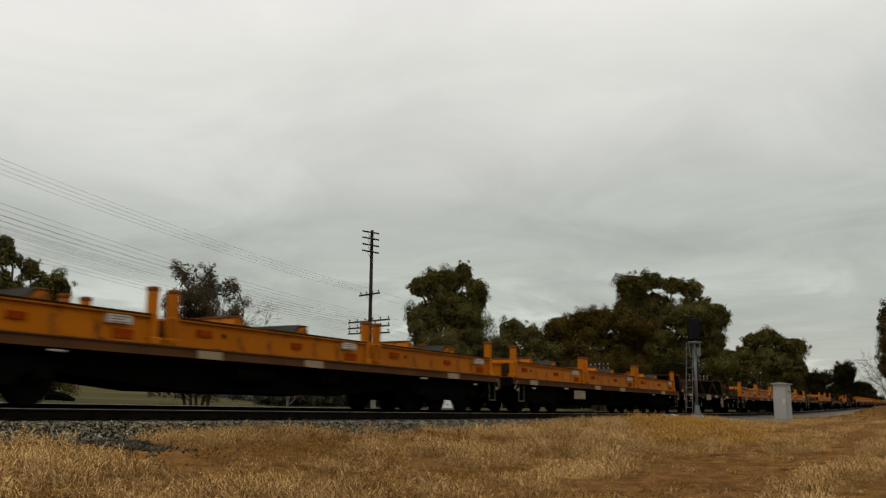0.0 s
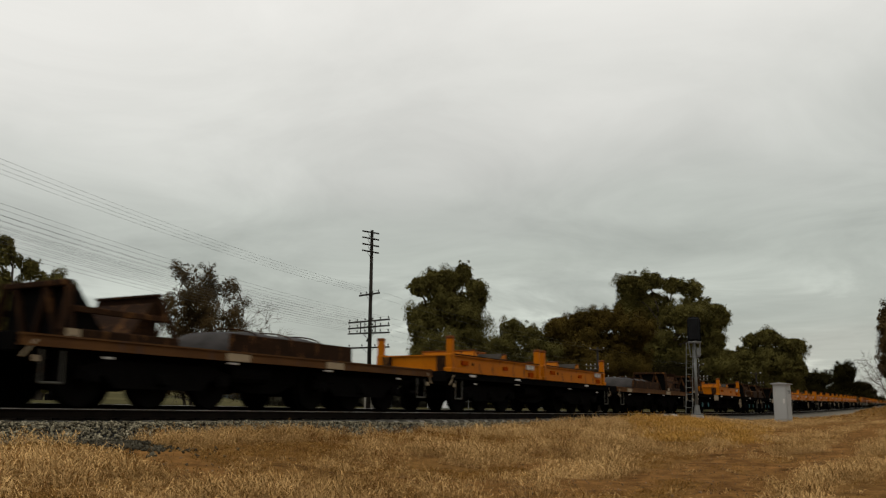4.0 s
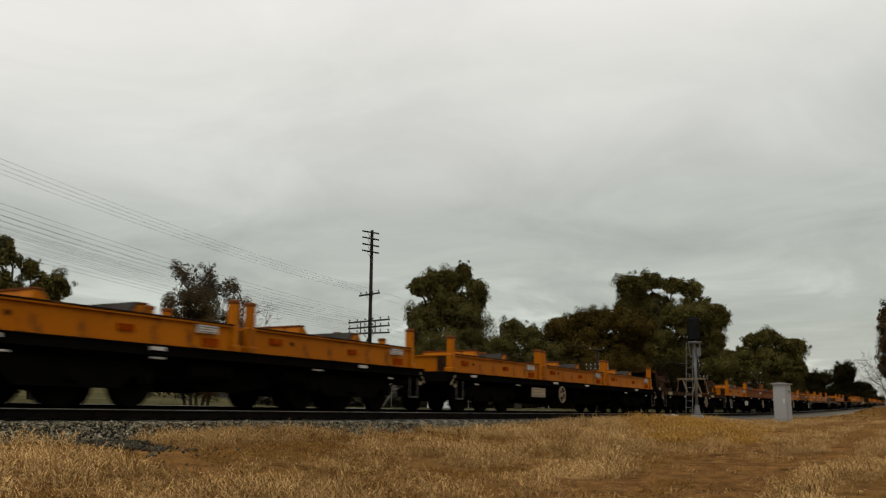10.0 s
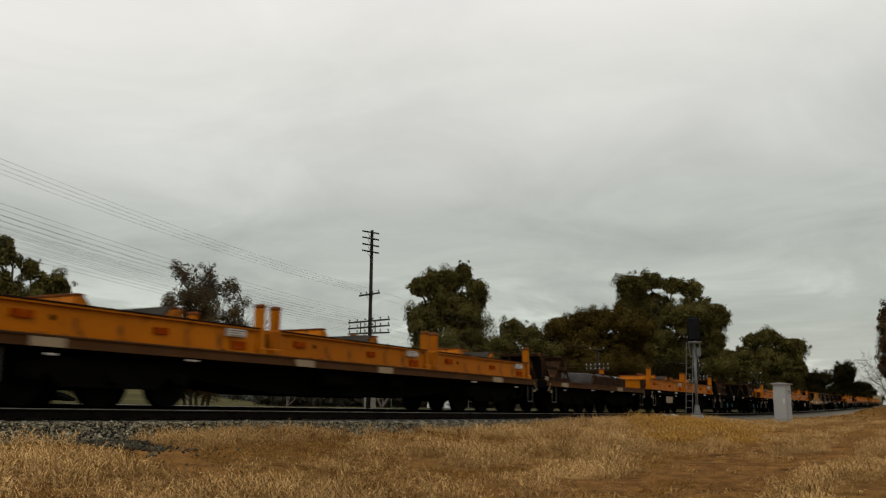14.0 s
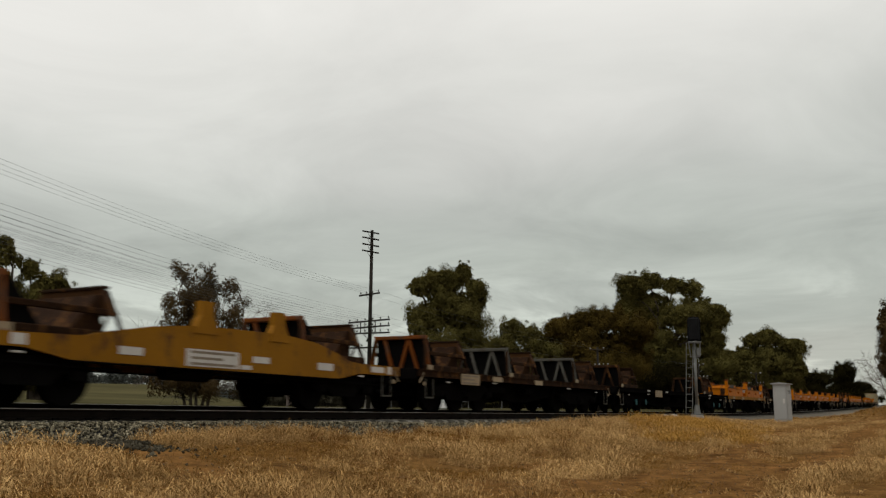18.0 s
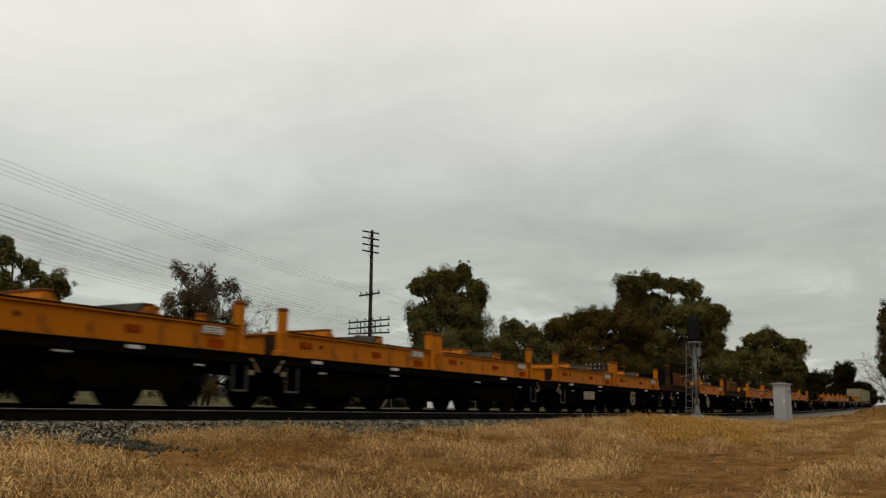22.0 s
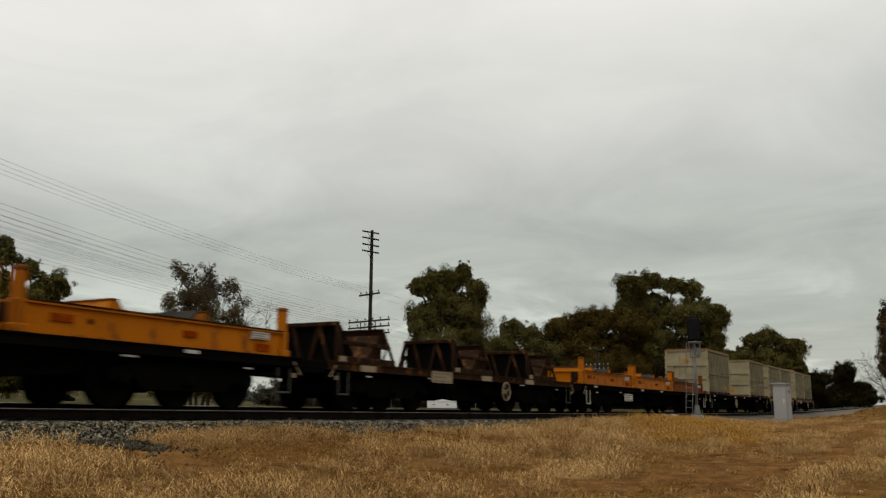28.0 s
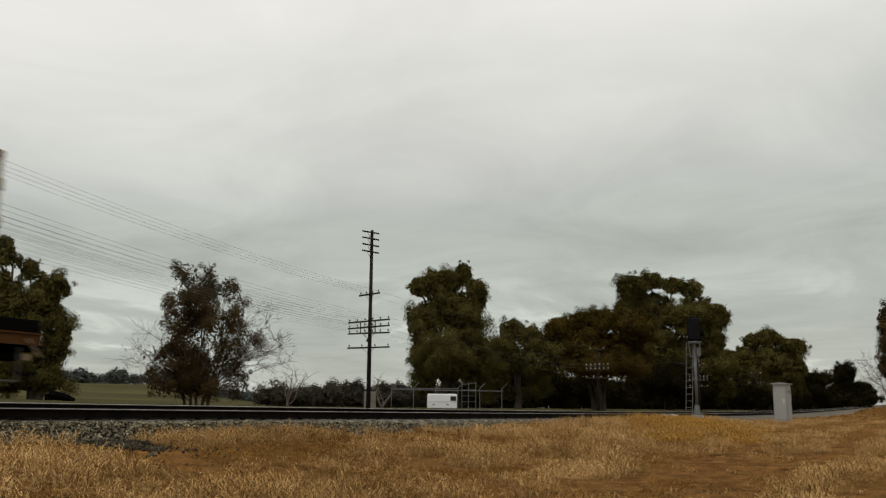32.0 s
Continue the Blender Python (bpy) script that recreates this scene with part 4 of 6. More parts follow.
    for k in range(80):
        az = radians(random.uniform(51.0, 62))
        d = random.uniform(120, 190)
        x, y = d * math.sin(az), d * math.cos(az)
        z = float(ground_z(np.array([x]), np.array([y]))[0])
        h = random.uniform(1.6, 3.4) if random.random() < 0.7 else random.uniform(3.4, 5.0)
        centres.append((x, y, z + h * 0.45))
        radii.append((random.uniform(1.6, 3.6), random.uniform(1.6, 3.6), h * 0.55))
    ob = tagged(new("middle_woods"), "dark bushland across the paddock", "woods", kind="stuff")
    leaves("foliage", centres, radii, 55000, 0.33, LEAF_MID, ob, "")
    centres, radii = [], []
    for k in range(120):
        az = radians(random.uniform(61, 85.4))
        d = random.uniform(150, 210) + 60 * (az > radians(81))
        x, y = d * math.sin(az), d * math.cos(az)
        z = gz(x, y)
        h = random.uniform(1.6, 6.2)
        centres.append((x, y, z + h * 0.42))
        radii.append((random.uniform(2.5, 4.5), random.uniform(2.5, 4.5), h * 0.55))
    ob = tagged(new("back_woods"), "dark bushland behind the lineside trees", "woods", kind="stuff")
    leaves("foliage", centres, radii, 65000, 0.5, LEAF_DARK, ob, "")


build_trees()


# ---- lineside things ----
def signal_mast():
    x, y = 38.3, 9.07
    z = gz(x, y) + 0.40 - float(verge(x, y - track_np(x)[0]))
    ob = thing("signal_mast", "galvanised signal mast with ladder and black head, seen from behind", "signal", at=pose(x, y, z, 0, 0, 12))
    part("base", Shape().box(-0.24, 0.24, -0.24, 0.24, -0.70, -0.04, 0.03), CONCRETE, ob, "concrete footing in the grass")
    part("flange", Shape().prism([(0.24, 0.24), (-0.24, 0.24), (-0.24, -0.24), (0.24, -0.24)], "z", -0.04, 0.0).tube((0, 0, 0.0), (0, 0, 0.36), 0.14, 0.09, 12), GALV, ob)
    part("post", Shape().tube((0, 0, -0.02), (0, 0, 3.02), 0.058, 0.055, 14), GALV, ob, smooth=True)
    cage = Shape().ring((-0.0, -0.0, 2.92), "z", 0.27, 0.018, 18).ring((0, 0, 2.32), "z", 0.20, 0.02, 14)
    for k in range(6):
        a = k * math.pi / 3
        cage.tube((0.27 * math.cos(a), 0.27 * math.sin(a), 2.92), (0.19 * math.cos(a), 0.19 * math.sin(a), 2.32), 0.018, n=6)
    part("platform_cage", cage, GALV, ob)
    part("platform", Shape().prism([(0.25 * math.cos(k * math.pi / 8), 0.25 * math.sin(k * math.pi / 8)) for k in range(16)], "z", 2.88, 2.91), GALV, ob)
    lad = Shape()
    for dx in (0.08, 0.34):
        lad.tube((-0.12, dx + 0.10, 0.0), (-0.02, dx - 0.02, 2.9), 0.013, n=6)
    ladder = part("ladder", lad, GALV, ob)
    for k in range(10):
        h = 0.25 + k * 0.27
        t = h / 2.9
        part("rung", Shape().tube((-0.12 + 0.10 * t, 0.18 - 0.12 * t, h), (-0.12 + 0.10 * t, 0.44 - 0.12 * t, h), 0.009, n=6), GALV, ladder)
    part("junction_box", Shape().box(-0.13, 0.13, -0.24, -0.08, 2.35, 2.68, 0.02), GALV, ob)
    head = part("signal_head", Shape().box(-0.20, 0.12, -0.22, 0.22, 2.98, 3.92, 0.05), SIGNAL_BLACK, ob, "matt black signal housing")
    part("backboard", Shape().prism([(-0.27, 2.96), (0.27, 2.96), (0.27, 3.84), (0.19, 3.98), (-0.19, 3.98), (-0.27, 3.84)], "x", 0.12, 0.15), SIGNAL_BLACK, ob)
    for h in (3.22, 3.5, 3.76):
        part("hood", Shape().tube((0.15, 0, h), (0.42, 0, h + 0.02), 0.12, 0.13, 12, cap=False), SIGNAL_BLACK, head)
        part("lens", Shape().tube((0.145, 0, h), (0.16, 0, h), 0.10, 0.10, 14), LENS, head)
    part("finial", Shape().tube((0, 0, 3.9), (0, 0, 4.02), 0.03, 0.01, 8), SIGNAL_BLACK, ob)


signal_mast()


def relay_cabinet():
    x, y = 44.5, 6.68
    z = gz(x, y)
    ob = thing("relay_cabinet", "pale grey steel trackside equipment cabinet standing in dry grass", "cabinet", at=pose(x, y, z - 0.02, 0, 0, -5))
    part("plinth", Shape().box(-0.52, 0.52, -0.36, 0.36, -0.15, 0.06, 0.01), CONCRETE, ob)
    part("body", Shape().box(-0.48, 0.48, -0.33, 0.33, 0.06, 1.75, 0.015), CABINET, ob)
    part("roof", Shape().prism([(-0.42, 1.71), (0.42, 1.71), (0.42, 1.75), (0.0, 1.79), (-0.42, 1.75)], "x", -0.56, 0.56), CABINET, ob)
    door = part("door", Shape().box(-0.44, 0.44, -0.355, -0.334, 0.14, 1.50, 0.006), CABINET, ob)
    part("handle", Shape().box(0.34, 0.38, -0.385, -0.357, 0.75, 0.95, 0.008), GALV, door)
    end = part("end_door", Shape().box(-0.505, -0.484, -0.29, 0.29, 0.14, 1.50, 0.006), CABINET, ob)
    part("label_plate", Shape().box(-0.515, -0.508, -0.25, -0.15, 0.85, 1.05), WHITE, end)
    for k in range(4):
        part("vent_slot", Shape().box(-0.30, 0.30, -0.362, -0.357, 1.30 + 0.04 * k, 1.315 + 0.04 * k), INK, door)
    for q in ob.children_recursive:
        for p in q.data.vertices:
            p.co.x, p.co.y = p.co.x * 0.88, p.co.y * 0.88


relay_cabinet()

ARMS_FAR = ((4.90, 1.3, 2), (3.62, 2.0, 6), (3.30, 2.0, 6), (2.66, 2.0, 4))
ARMS = ((9.42, 1.02, 0), (9.08, 1.02, 0), (8.72, 1.02, 0), (8.36, 1.02, 0), (6.05, 1.25, 4), (4.62, 2.55, 6), (4.30, 2.55, 6), (3.98, 2.55, 6), (3.22, 2.55, 4))
POLES = [(11.5, 22.3), (40.84, 26.71), (70.5, 24.4), (98.0, 22.9), (126.0, 22.0), (158.0, 21.5)]


def arm_pose(i):
    """Turn of the cross-arms: square to the line of poles."""
    (x0, y0), (x1, y1) = POLES[max(0, i - 1)], POLES[min(len(POLES) - 1, i + 1)]
    return math.atan2(y1 - y0, x1 - x0)


def telegraph_poles():
    for i, (x, y) in enumerate(POLES):
        z = gz(x, y)
        turn = arm_pose(i)
        rise = 0.9 if i == 0 else 0.0
        top = 9.55 + rise if i < 2 else 5.1
        ob = thing("telegraph_pole", "dark weathered timber telegraph pole with many insulator cross-arms" if i < 2 else "dark timber telegraph pole among the trees", "pole", "telegraph poles along the line", pose(x, y, z, 0, 0, math.degrees(turn)))
        part("post", Shape().tube((0, 0, -0.3), (0, 0, top), 0.12, 0.08, 12), TIMBER, ob, smooth=True)
        for h, w, pins in (ARMS if i < 2 else ARMS_FAR):
            h += rise
            tip = 0.0 if i > 1 else -0.12 if w < 1.1 else 0.05 if h > 4 + rise else 0.0
            s = Shape().add([(dx, dy, h + dz - tip * dy / w * 2) for dx in (-0.17, -0.09) for dy in (-w / 2, w / 2) for dz in (-0.04, 0.04)], [(0, 1, 3, 2), (4, 6, 7, 5), (0, 4, 5, 1), (2, 3, 7, 6), (0, 2, 6, 4), (1, 5, 7, 3)])
            arm = part("cross_arm", s, TIMBER if i < 2 else BARK, ob)
            for dy in (-0.35, 0.35):
                if w < 1.1 and dy < 0:
                    continue
                part("brace", Shape().tube((-0.12, dy * min(1, w / 2), h - 0.03), (-0.10, 0, h - 0.33), 0.012, n=5), TIMBER, arm)
            for k in range(pins):
                dy = -w / 2 + 0.08 + (w - 0.16) * k / max(1, pins - 1)
                zz = h - tip * dy / w * 2
                part("insulator", Shape().tube((-0.12, dy, zz + 0.05), (-0.12, dy, zz + 0.10), 0.012, n=5).tube((-0.12, dy, zz + 0.09), (-0.12, dy, zz + 0.17), 0.045, 0.03, 8), PORCELAIN if i > 1 else TIMBER, arm)
        if i == 1:
            part("strut_plate", Shape().box(-0.20, -0.16, -0.45, -0.41, 4.0, 4.65), TIMBER, ob)
            part("strut_plate", Shape().box(-0.20, -0.16, 0.45, 0.49, 4.0, 4.65), TIMBER, ob)
            part("pole_fitting", Shape().tube((0.2, 0.3, 3.6), (0.1, 0.1, 3.75), 0.05, 0.05, 8), TIMBER, ob)


telegraph_poles()


def wires():
    for h, w, pins in ARMS[4:8]:
        for k in range(pins):
            dy = -w / 2 + 0.08 + (w - 0.16) * k / max(1, pins - 1)
            pts = []
            last = 3 if h > 5 and k in (0, 3) else 2 if k in (0, pins - 1) else 1
            for i in range(last):
                a, b = POLES[i], POLES[i + 1]
                ends = []
                for j, q in ((i, a), (i + 1, b)):
                    t = arm_pose(j)
                    hh = h if j < 2 else {6.05: 4.9, 4.62: 3.62, 4.30: 3.30, 3.98: 3.30, 3.22: 2.66}[h]
                    ends.append(Vector((q[0] - dy * math.sin(t) - 0.12 * math.cos(t), q[1] + dy * math.cos(t) - 0.12 * math.sin(t), gz(*q) + hh + 0.15 + (0.9 if j == 0 else 0.0))))
                for s in range(12 if i < last - 1 else 13):
                    f = s / 12
                    p = ends[0].lerp(ends[1], f)
                    p.z -= 0.35 * 4 * f * (1 - f)
                    pts.append(p)
            cu = bpy.data.curves.new("overhead_wire", "CURVE")
            cu.dimensions, cu.bevel_depth, cu.bevel_resolution = "3D", 0.0036, 0
            sp = cu.splines.new("POLY")
            sp.points.add(len(pts) - 1)
            for q, p in zip(sp.points, pts):
                q.co = (*p, 1)
            cu.materials.append(WIRE)
            tagged(new("overhead_wire", cu), "thin sagging telegraph wire between the poles", "wire", "telegraph wires")


wires()


def yard():
    """The fenced yard behind the track: top rail, posts, gate frames, mesh, a white vehicle body and a small block."""
    az = radians(61.8 - 2)
    along = Vector((math.cos(az), -math.sin(az), 0))
    p0 = Vector((53.6, 33.2, 0))
    ob = thing("yard_fence", "chain-link yard fence with pale pipe top rail", "fence", at=pose(p0.x, p0.y, gz(p0.x, p0.y), 0, 0, -math.degrees(az)))
    part("top_rail", Shape().tube((0, 0, 1.28), (7.6, 0, 1.22), 0.026, n=8), PIPE, ob)
    part("top_rail", Shape().tube((0, 0.15, 1.36), (4.6, 0.15, 1.38), 0.02, n=8), PIPE, ob)
    for k in range(6):
        part("fence_post", Shape().tube((k * 1.5, 0, -0.4), (k * 1.5, 0, 1.4), 0.024, n=8).tube((k * 1.5, 0, 1.39), (k * 1.5 + 0.4, 0, 1.78), 0.022, n=8), PIPE, ob, "post with a bent top")
    mesh = Shape()
    for k in range(75):
        mesh.tube((k * 0.1, 0.02, -0.1), (k * 0.1 + 0.35, 0.02, 1.25), 0.002, n=3, cap=False)
        mesh.tube((k * 0.1 + 0.35, 0.02, -0.1), (k * 0.1, 0.02, 1.25), 0.002, n=3, cap=False)
    part("wire_mesh", mesh, TIMBER, ob)
    g = p0 + along * 5.0
    gate = thing("pipe_gate", "tall galvanised pipe gate frame behind the white body", "gate", at=pose(g.x + 0.3, g.y + 0.4, gz(g.x, g.y), 0, 0, -math.degrees(az)))
    for a in (0.0, 0.45, 0.95):
        part("upright", Shape().tube((a, 0, -0.3), (a, 0, 1.85), 0.024, n=8), PIPE, gate)
    for h in (0.5, 0.9, 1.3, 1.65):
        part("bar", Shape().tube((0, 0, h), (0.95, 0, h + 0.12 * (h > 1.5)), 0.018, n=6), PIPE, gate)
    c = Vector((54.8, 29.95, 0))
    box = thing("white_service_body", "white boxy vehicle body parked behind the fence", "vehicle body", at=pose(c.x, c.y, gz(c.x, c.y), 0, 0, -math.degrees(az)))
    part("shell", Shape().box(-0.98, 0.98, -0.7, 0.7, 0.02, 0.98, 0.05), WHITE_PAINT, box, "white painted panels")
    part("shell_base", Shape().box(-0.95, 0.95, -0.66, 0.66, -0.1, 0.02), BLACK, box)
    part("seam", Shape().box(-0.99, 0.99, -0.712, -0.703, 0.44, 0.455), INK, box)
    for a in (-0.55, 0.35):
        part("latch", Shape().box(a - 0.08, a + 0.08, -0.73, -0.703, 0.24, 0.31, 0.01), INK, box)
    part("window", Shape().box(0.55, 0.93, -0.715, -0.703, 0.52, 0.82, 0.01), LENS, box)
    blk = thing("concrete_block", "weathered grey concrete block behind the telegraph pole", "block", at=pose(41.75, 27.2, gz(41.75, 27.2), 0, 0, -56))
    part("block", Shape().box(-0.32, 0.32, -0.2, 0.2, -0.2, 0.92, 0.03), SLEEPER, blk)
    log = thing("fallen_log", "dark fallen log under the lineside tree", "log", at=pose(30.4, 37.5, gz(30.4, 37.5) - 0.12, 0, 0, -39))
    trunk = Shape()
    limb(trunk, (-0.55, 0, 0.42), (0.62, 0.1, 0.10), 0.24, 0.15, 4, 0.04)
    part("trunk", trunk, BLACK, log)
    stump = Shape()
    limb(stump, (-0.5, 0.05, -0.1), (-0.55, 0, 0.45), 0.2, 0.16, 2, 0.03)
    part("stump", stump, BLACK, log)


yard()


def white_rocks():
    for x, y, s in ((41.3, 11.25, 0.36), (42.7, 11.22, 0.42)):
        bm = bmesh.new()
        bmesh.ops.create_icosphere(bm, subdivisions=2, radius=0.5)
        for p in bm.verts:
            p.co *= 0.85 + 0.3 * noise.noise(p.co * 2.3 + Vector((x, y, 0)))
            p.co = Vector((p.co.x * s, p.co.y * s * 1.5, p.co.z * s * 0.55))
        me = bpy.data.meshes.new("painted_rock")
        bm.to_mesh(me)
        bm.free()
        me.materials.append(WHITE)
        o = tagged(new("painted_rock", me), "white-painted rock beside the ballast", "rock")
        o.matrix_basis = pose(x, y, track(x)[1] - 0.14)


white_rocks()


# ---- the train ----
SPEED, GAIN, STEADY = 23.627, 0.068, 20.0
MOVING = []
MADE = {}


def repeat(key, build):
    """The first of a kind is built, the others are copies that share its meshes."""
    if key not in MADE:
        MADE[key] = build()
        return MADE[key]
    return copy_thing(MADE[key], Matrix.Identity(4))


def put(ob, along, up):
    """along: where the thing's middle is on the line at the clip's start."""
    ob.matrix_basis = track_pose(along, up)
    MOVING.append((ob, along, up))


def channel(x0, x1, y, face, z0, z1, deep, web=0.02, flange=0.03):
    """An I-section lying along x; face: the side (-1 or 1) it shows."""
    w = deep / 2
    return Shape().prism([(y - w, z0), (y + w, z0), (y + w, z0 + flange), (y + web, z0 + flange), (y + web, z1 - flange), (y + w, z1 - flange), (y + w, z1), (y - w, z1), (y - w, z1 - flange), (y - web, z1 - flange), (y - web, z0 + flange), (y - w, z0 + flange)], "x", x0, x1)


def label_bars(parent, x0, x1, y, z0, z1, rows, material=FADED):
    """Unreadable lettering: plain bars on a plate that faces -y."""
    s = Shape()
    step = (z1 - z0) / rows
    for k in range(rows):
        a = z0 + step * (k + 0.25)
        w = (x1 - x0) * (0.84 if k % 2 == 0 else 0.6)
        s.box(x0 + (x1 - x0) * 0.08, x0 + (x1 - x0) * 0.08 + w, y - 0.003, y, a, a + step * 0.45)
    part("lettering", s, material, parent)


def coil_tray(paint, label, tall=0.97):
    """A steel tray the size of a 20-foot box: I-beam sides, corner posts and two wedge saddles lined with rubber."""
    ob = thing("coil_tray", label, "coil tray", "trays on the train")
    deep = 0.27 if paint is BROWN else 0.47
    for y in (-1.12, 1.12):
        beam = part("side_beam", channel(-2.96, 2.96, y, -1, 0.0, deep, 0.17), paint, ob)
        part("top_flange_edge", Shape().box(-2.96, 2.96, y - 0.10, y + 0.10, deep + 0.001, deep + 0.03, 0.004), BROWN, beam, "rust-dark top edge")
        if y < 0 and paint is not BROWN:
            plate = part("data_plate", Shape().box(2.02, 2.52, y - 0.092, y - 0.022, 0.28, 0.42), WHITE, ob, "pale plate with unreadable lettering")
            label_bars(plate, 2.02, 2.52, y - 0.092, 0.28, 0.41, 3)
            for a, b, c, d in ((2.2, 2.6, 0.05, 0.20), (0.26, 0.58, 0.18, 0.29), (-2.48, -2.1, 0.21, 0.33)):
                if paint is not YELLOW:
                    continue
                part("warning_label", Shape().box(a, b, y - 0.06, y - 0.021, c, d), RED, ob, "faded red label")
            part("lifting_hole", Shape().prism([(-1.75 + 0.06 * math.cos(k * math.pi / 5), 0.26 + 0.05 * math.sin(k * math.pi / 5)) for k in range(10)], "y", y - 0.026, y - 0.021), BROWN, ob)
    for x in (-3.04, 3.04):
        part("end_beam", Shape().prism([(x - 0.08, 0.0), (x + 0.08, 0.0), (x + 0.08, 0.03), (x + 0.02, 0.03), (x + 0.02, deep - 0.03), (x + 0.08, deep - 0.03), (x + 0.08, deep), (x - 0.08, deep), (x - 0.08, deep - 0.03), (x - 0.02, deep - 0.03), (x - 0.02, 0.03), (x - 0.08, 0.03)], "y", -1.02, 1.02), paint, ob)
        q = 1 if x > 0 else -1
        # Dark plates added for the shadow and grime at the end corners.
        for y in (-0.86, 0.86):
            part("end_bracket", Shape().box(min(x + q * 0.022, x + q * 0.09), max(x + q * 0.022, x + q * 0.09), y - 0.14, y + 0.14, 0.035, deep - 0.035, 0.01), BROWN, ob, "dark plate for grime and shadow in the corner")
        for y in (-1.10, 1.10):
            post = part("corner_post", Shape().box(x - 0.075, x + 0.075, y - 0.09, y + 0.09, 0.0, tall - 0.02, 0.02).box(x - 0.095, x + 0.095, y - 0.105, y + 0.105, 0.0, 0.50, 0.03), paint, ob)
            part("post_cap", Shape().box(x - 0.085, x + 0.085, y - 0.104, y + 0.104, tall - 0.09, tall + 0.004, 0.025), RUSTY, post, "rusty post head")
            part("corner_casting", Shape().box(x - 0.13, x + 0.13, y - 0.13, y + 0.13, -0.01, 0.12, 0.015), paint, post)
    if paint is BROWN:
        bulk = part("bulkhead", Shape().prism([(-1.6, 0.095), (-1.45, 0.90), (-0.2, 0.92), (-0.1, 0.095)], "y", -0.98, 0.98), BLACK, ob, "dark packing frame with upright strips")
        for k in range(4):
            a = -1.42 + 0.40 * k
            part("strip", Shape().prism([(a - 0.06, 0.12), (a - 0.02, 0.93), (a + 0.09, 0.93), (a + 0.07, 0.12)], "y", -1.02, -0.981), RUSTY, bulk, "rusty upright strip")
        crib = part("crib", Shape().box(-0.09, 2.0, -0.95, 0.95, 0.095, 0.72, 0.03), BROWN, ob, "low brown boxed frame")
        part("crib_top", Shape().prism([(-0.09, 0.74), (2.06, 0.86), (2.06, 0.92), (-0.09, 0.80)], "y", -0.99, 0.99), SILL_BROWN, crib)
        for a in (0.25, 1.15, 1.9):
            part("crib_post", Shape().box(a, a + 0.12, -1.0, -0.951, 0.10, 0.80), SILL_BROWN, crib)
        part("crib_brace", Shape().tube((0.42, -0.98, 0.2), (1.1, -0.98, 0.72), 0.05, n=6), RUSTY, crib)
        for x in (-3.04, 3.04):
            q = -1 if x > 0 else 1
            for y in (-1.1, 1.1):
                part("gusset", Shape().prism([(x + q * 0.08, 0.12), (x + q * 0.46, 0.12), (x + q * 0.12, 0.75), (x + q * 0.08, 0.75)], "y", y - 0.05, y + 0.05), paint, ob)
                part("post_lug", Shape().box(min(x + q * 0.08, x + q * 0.2), max(x + q * 0.08, x + q * 0.2), y - 0.08, y + 0.08, tall - 0.28, tall - 0.1, 0.02), paint, ob)
    part("floor_plate", Shape().box(-2.94, 2.94, -1.05, 1.05, 0.06, 0.09), RUSTY, ob)
    for s in (() if paint is BROWN else (-1, 1)):
        wedge = part("saddle", Shape().prism([(s * 0.42, 0.09), (s * 1.00, 0.68), (s * 1.12, 0.70), (s * 1.40, 0.09)], "y", -0.86, 0.86), paint, ob)
        part("rubber_lining", Shape().prism([(s * 0.40, 0.12), (s * 0.99, 0.715), (s * 0.965, 0.735), (s * 0.375, 0.14)], "y", -0.80, 0.80), RUBBER, wedge, "dark rubber seat")
        part("saddle_edge", Shape().box(min(s * 0.97, s * 1.15), max(s * 0.97, s * 1.15), -0.88, 0.88, 0.685, 0.72, 0.01), RUSTY, wedge)
    return ob


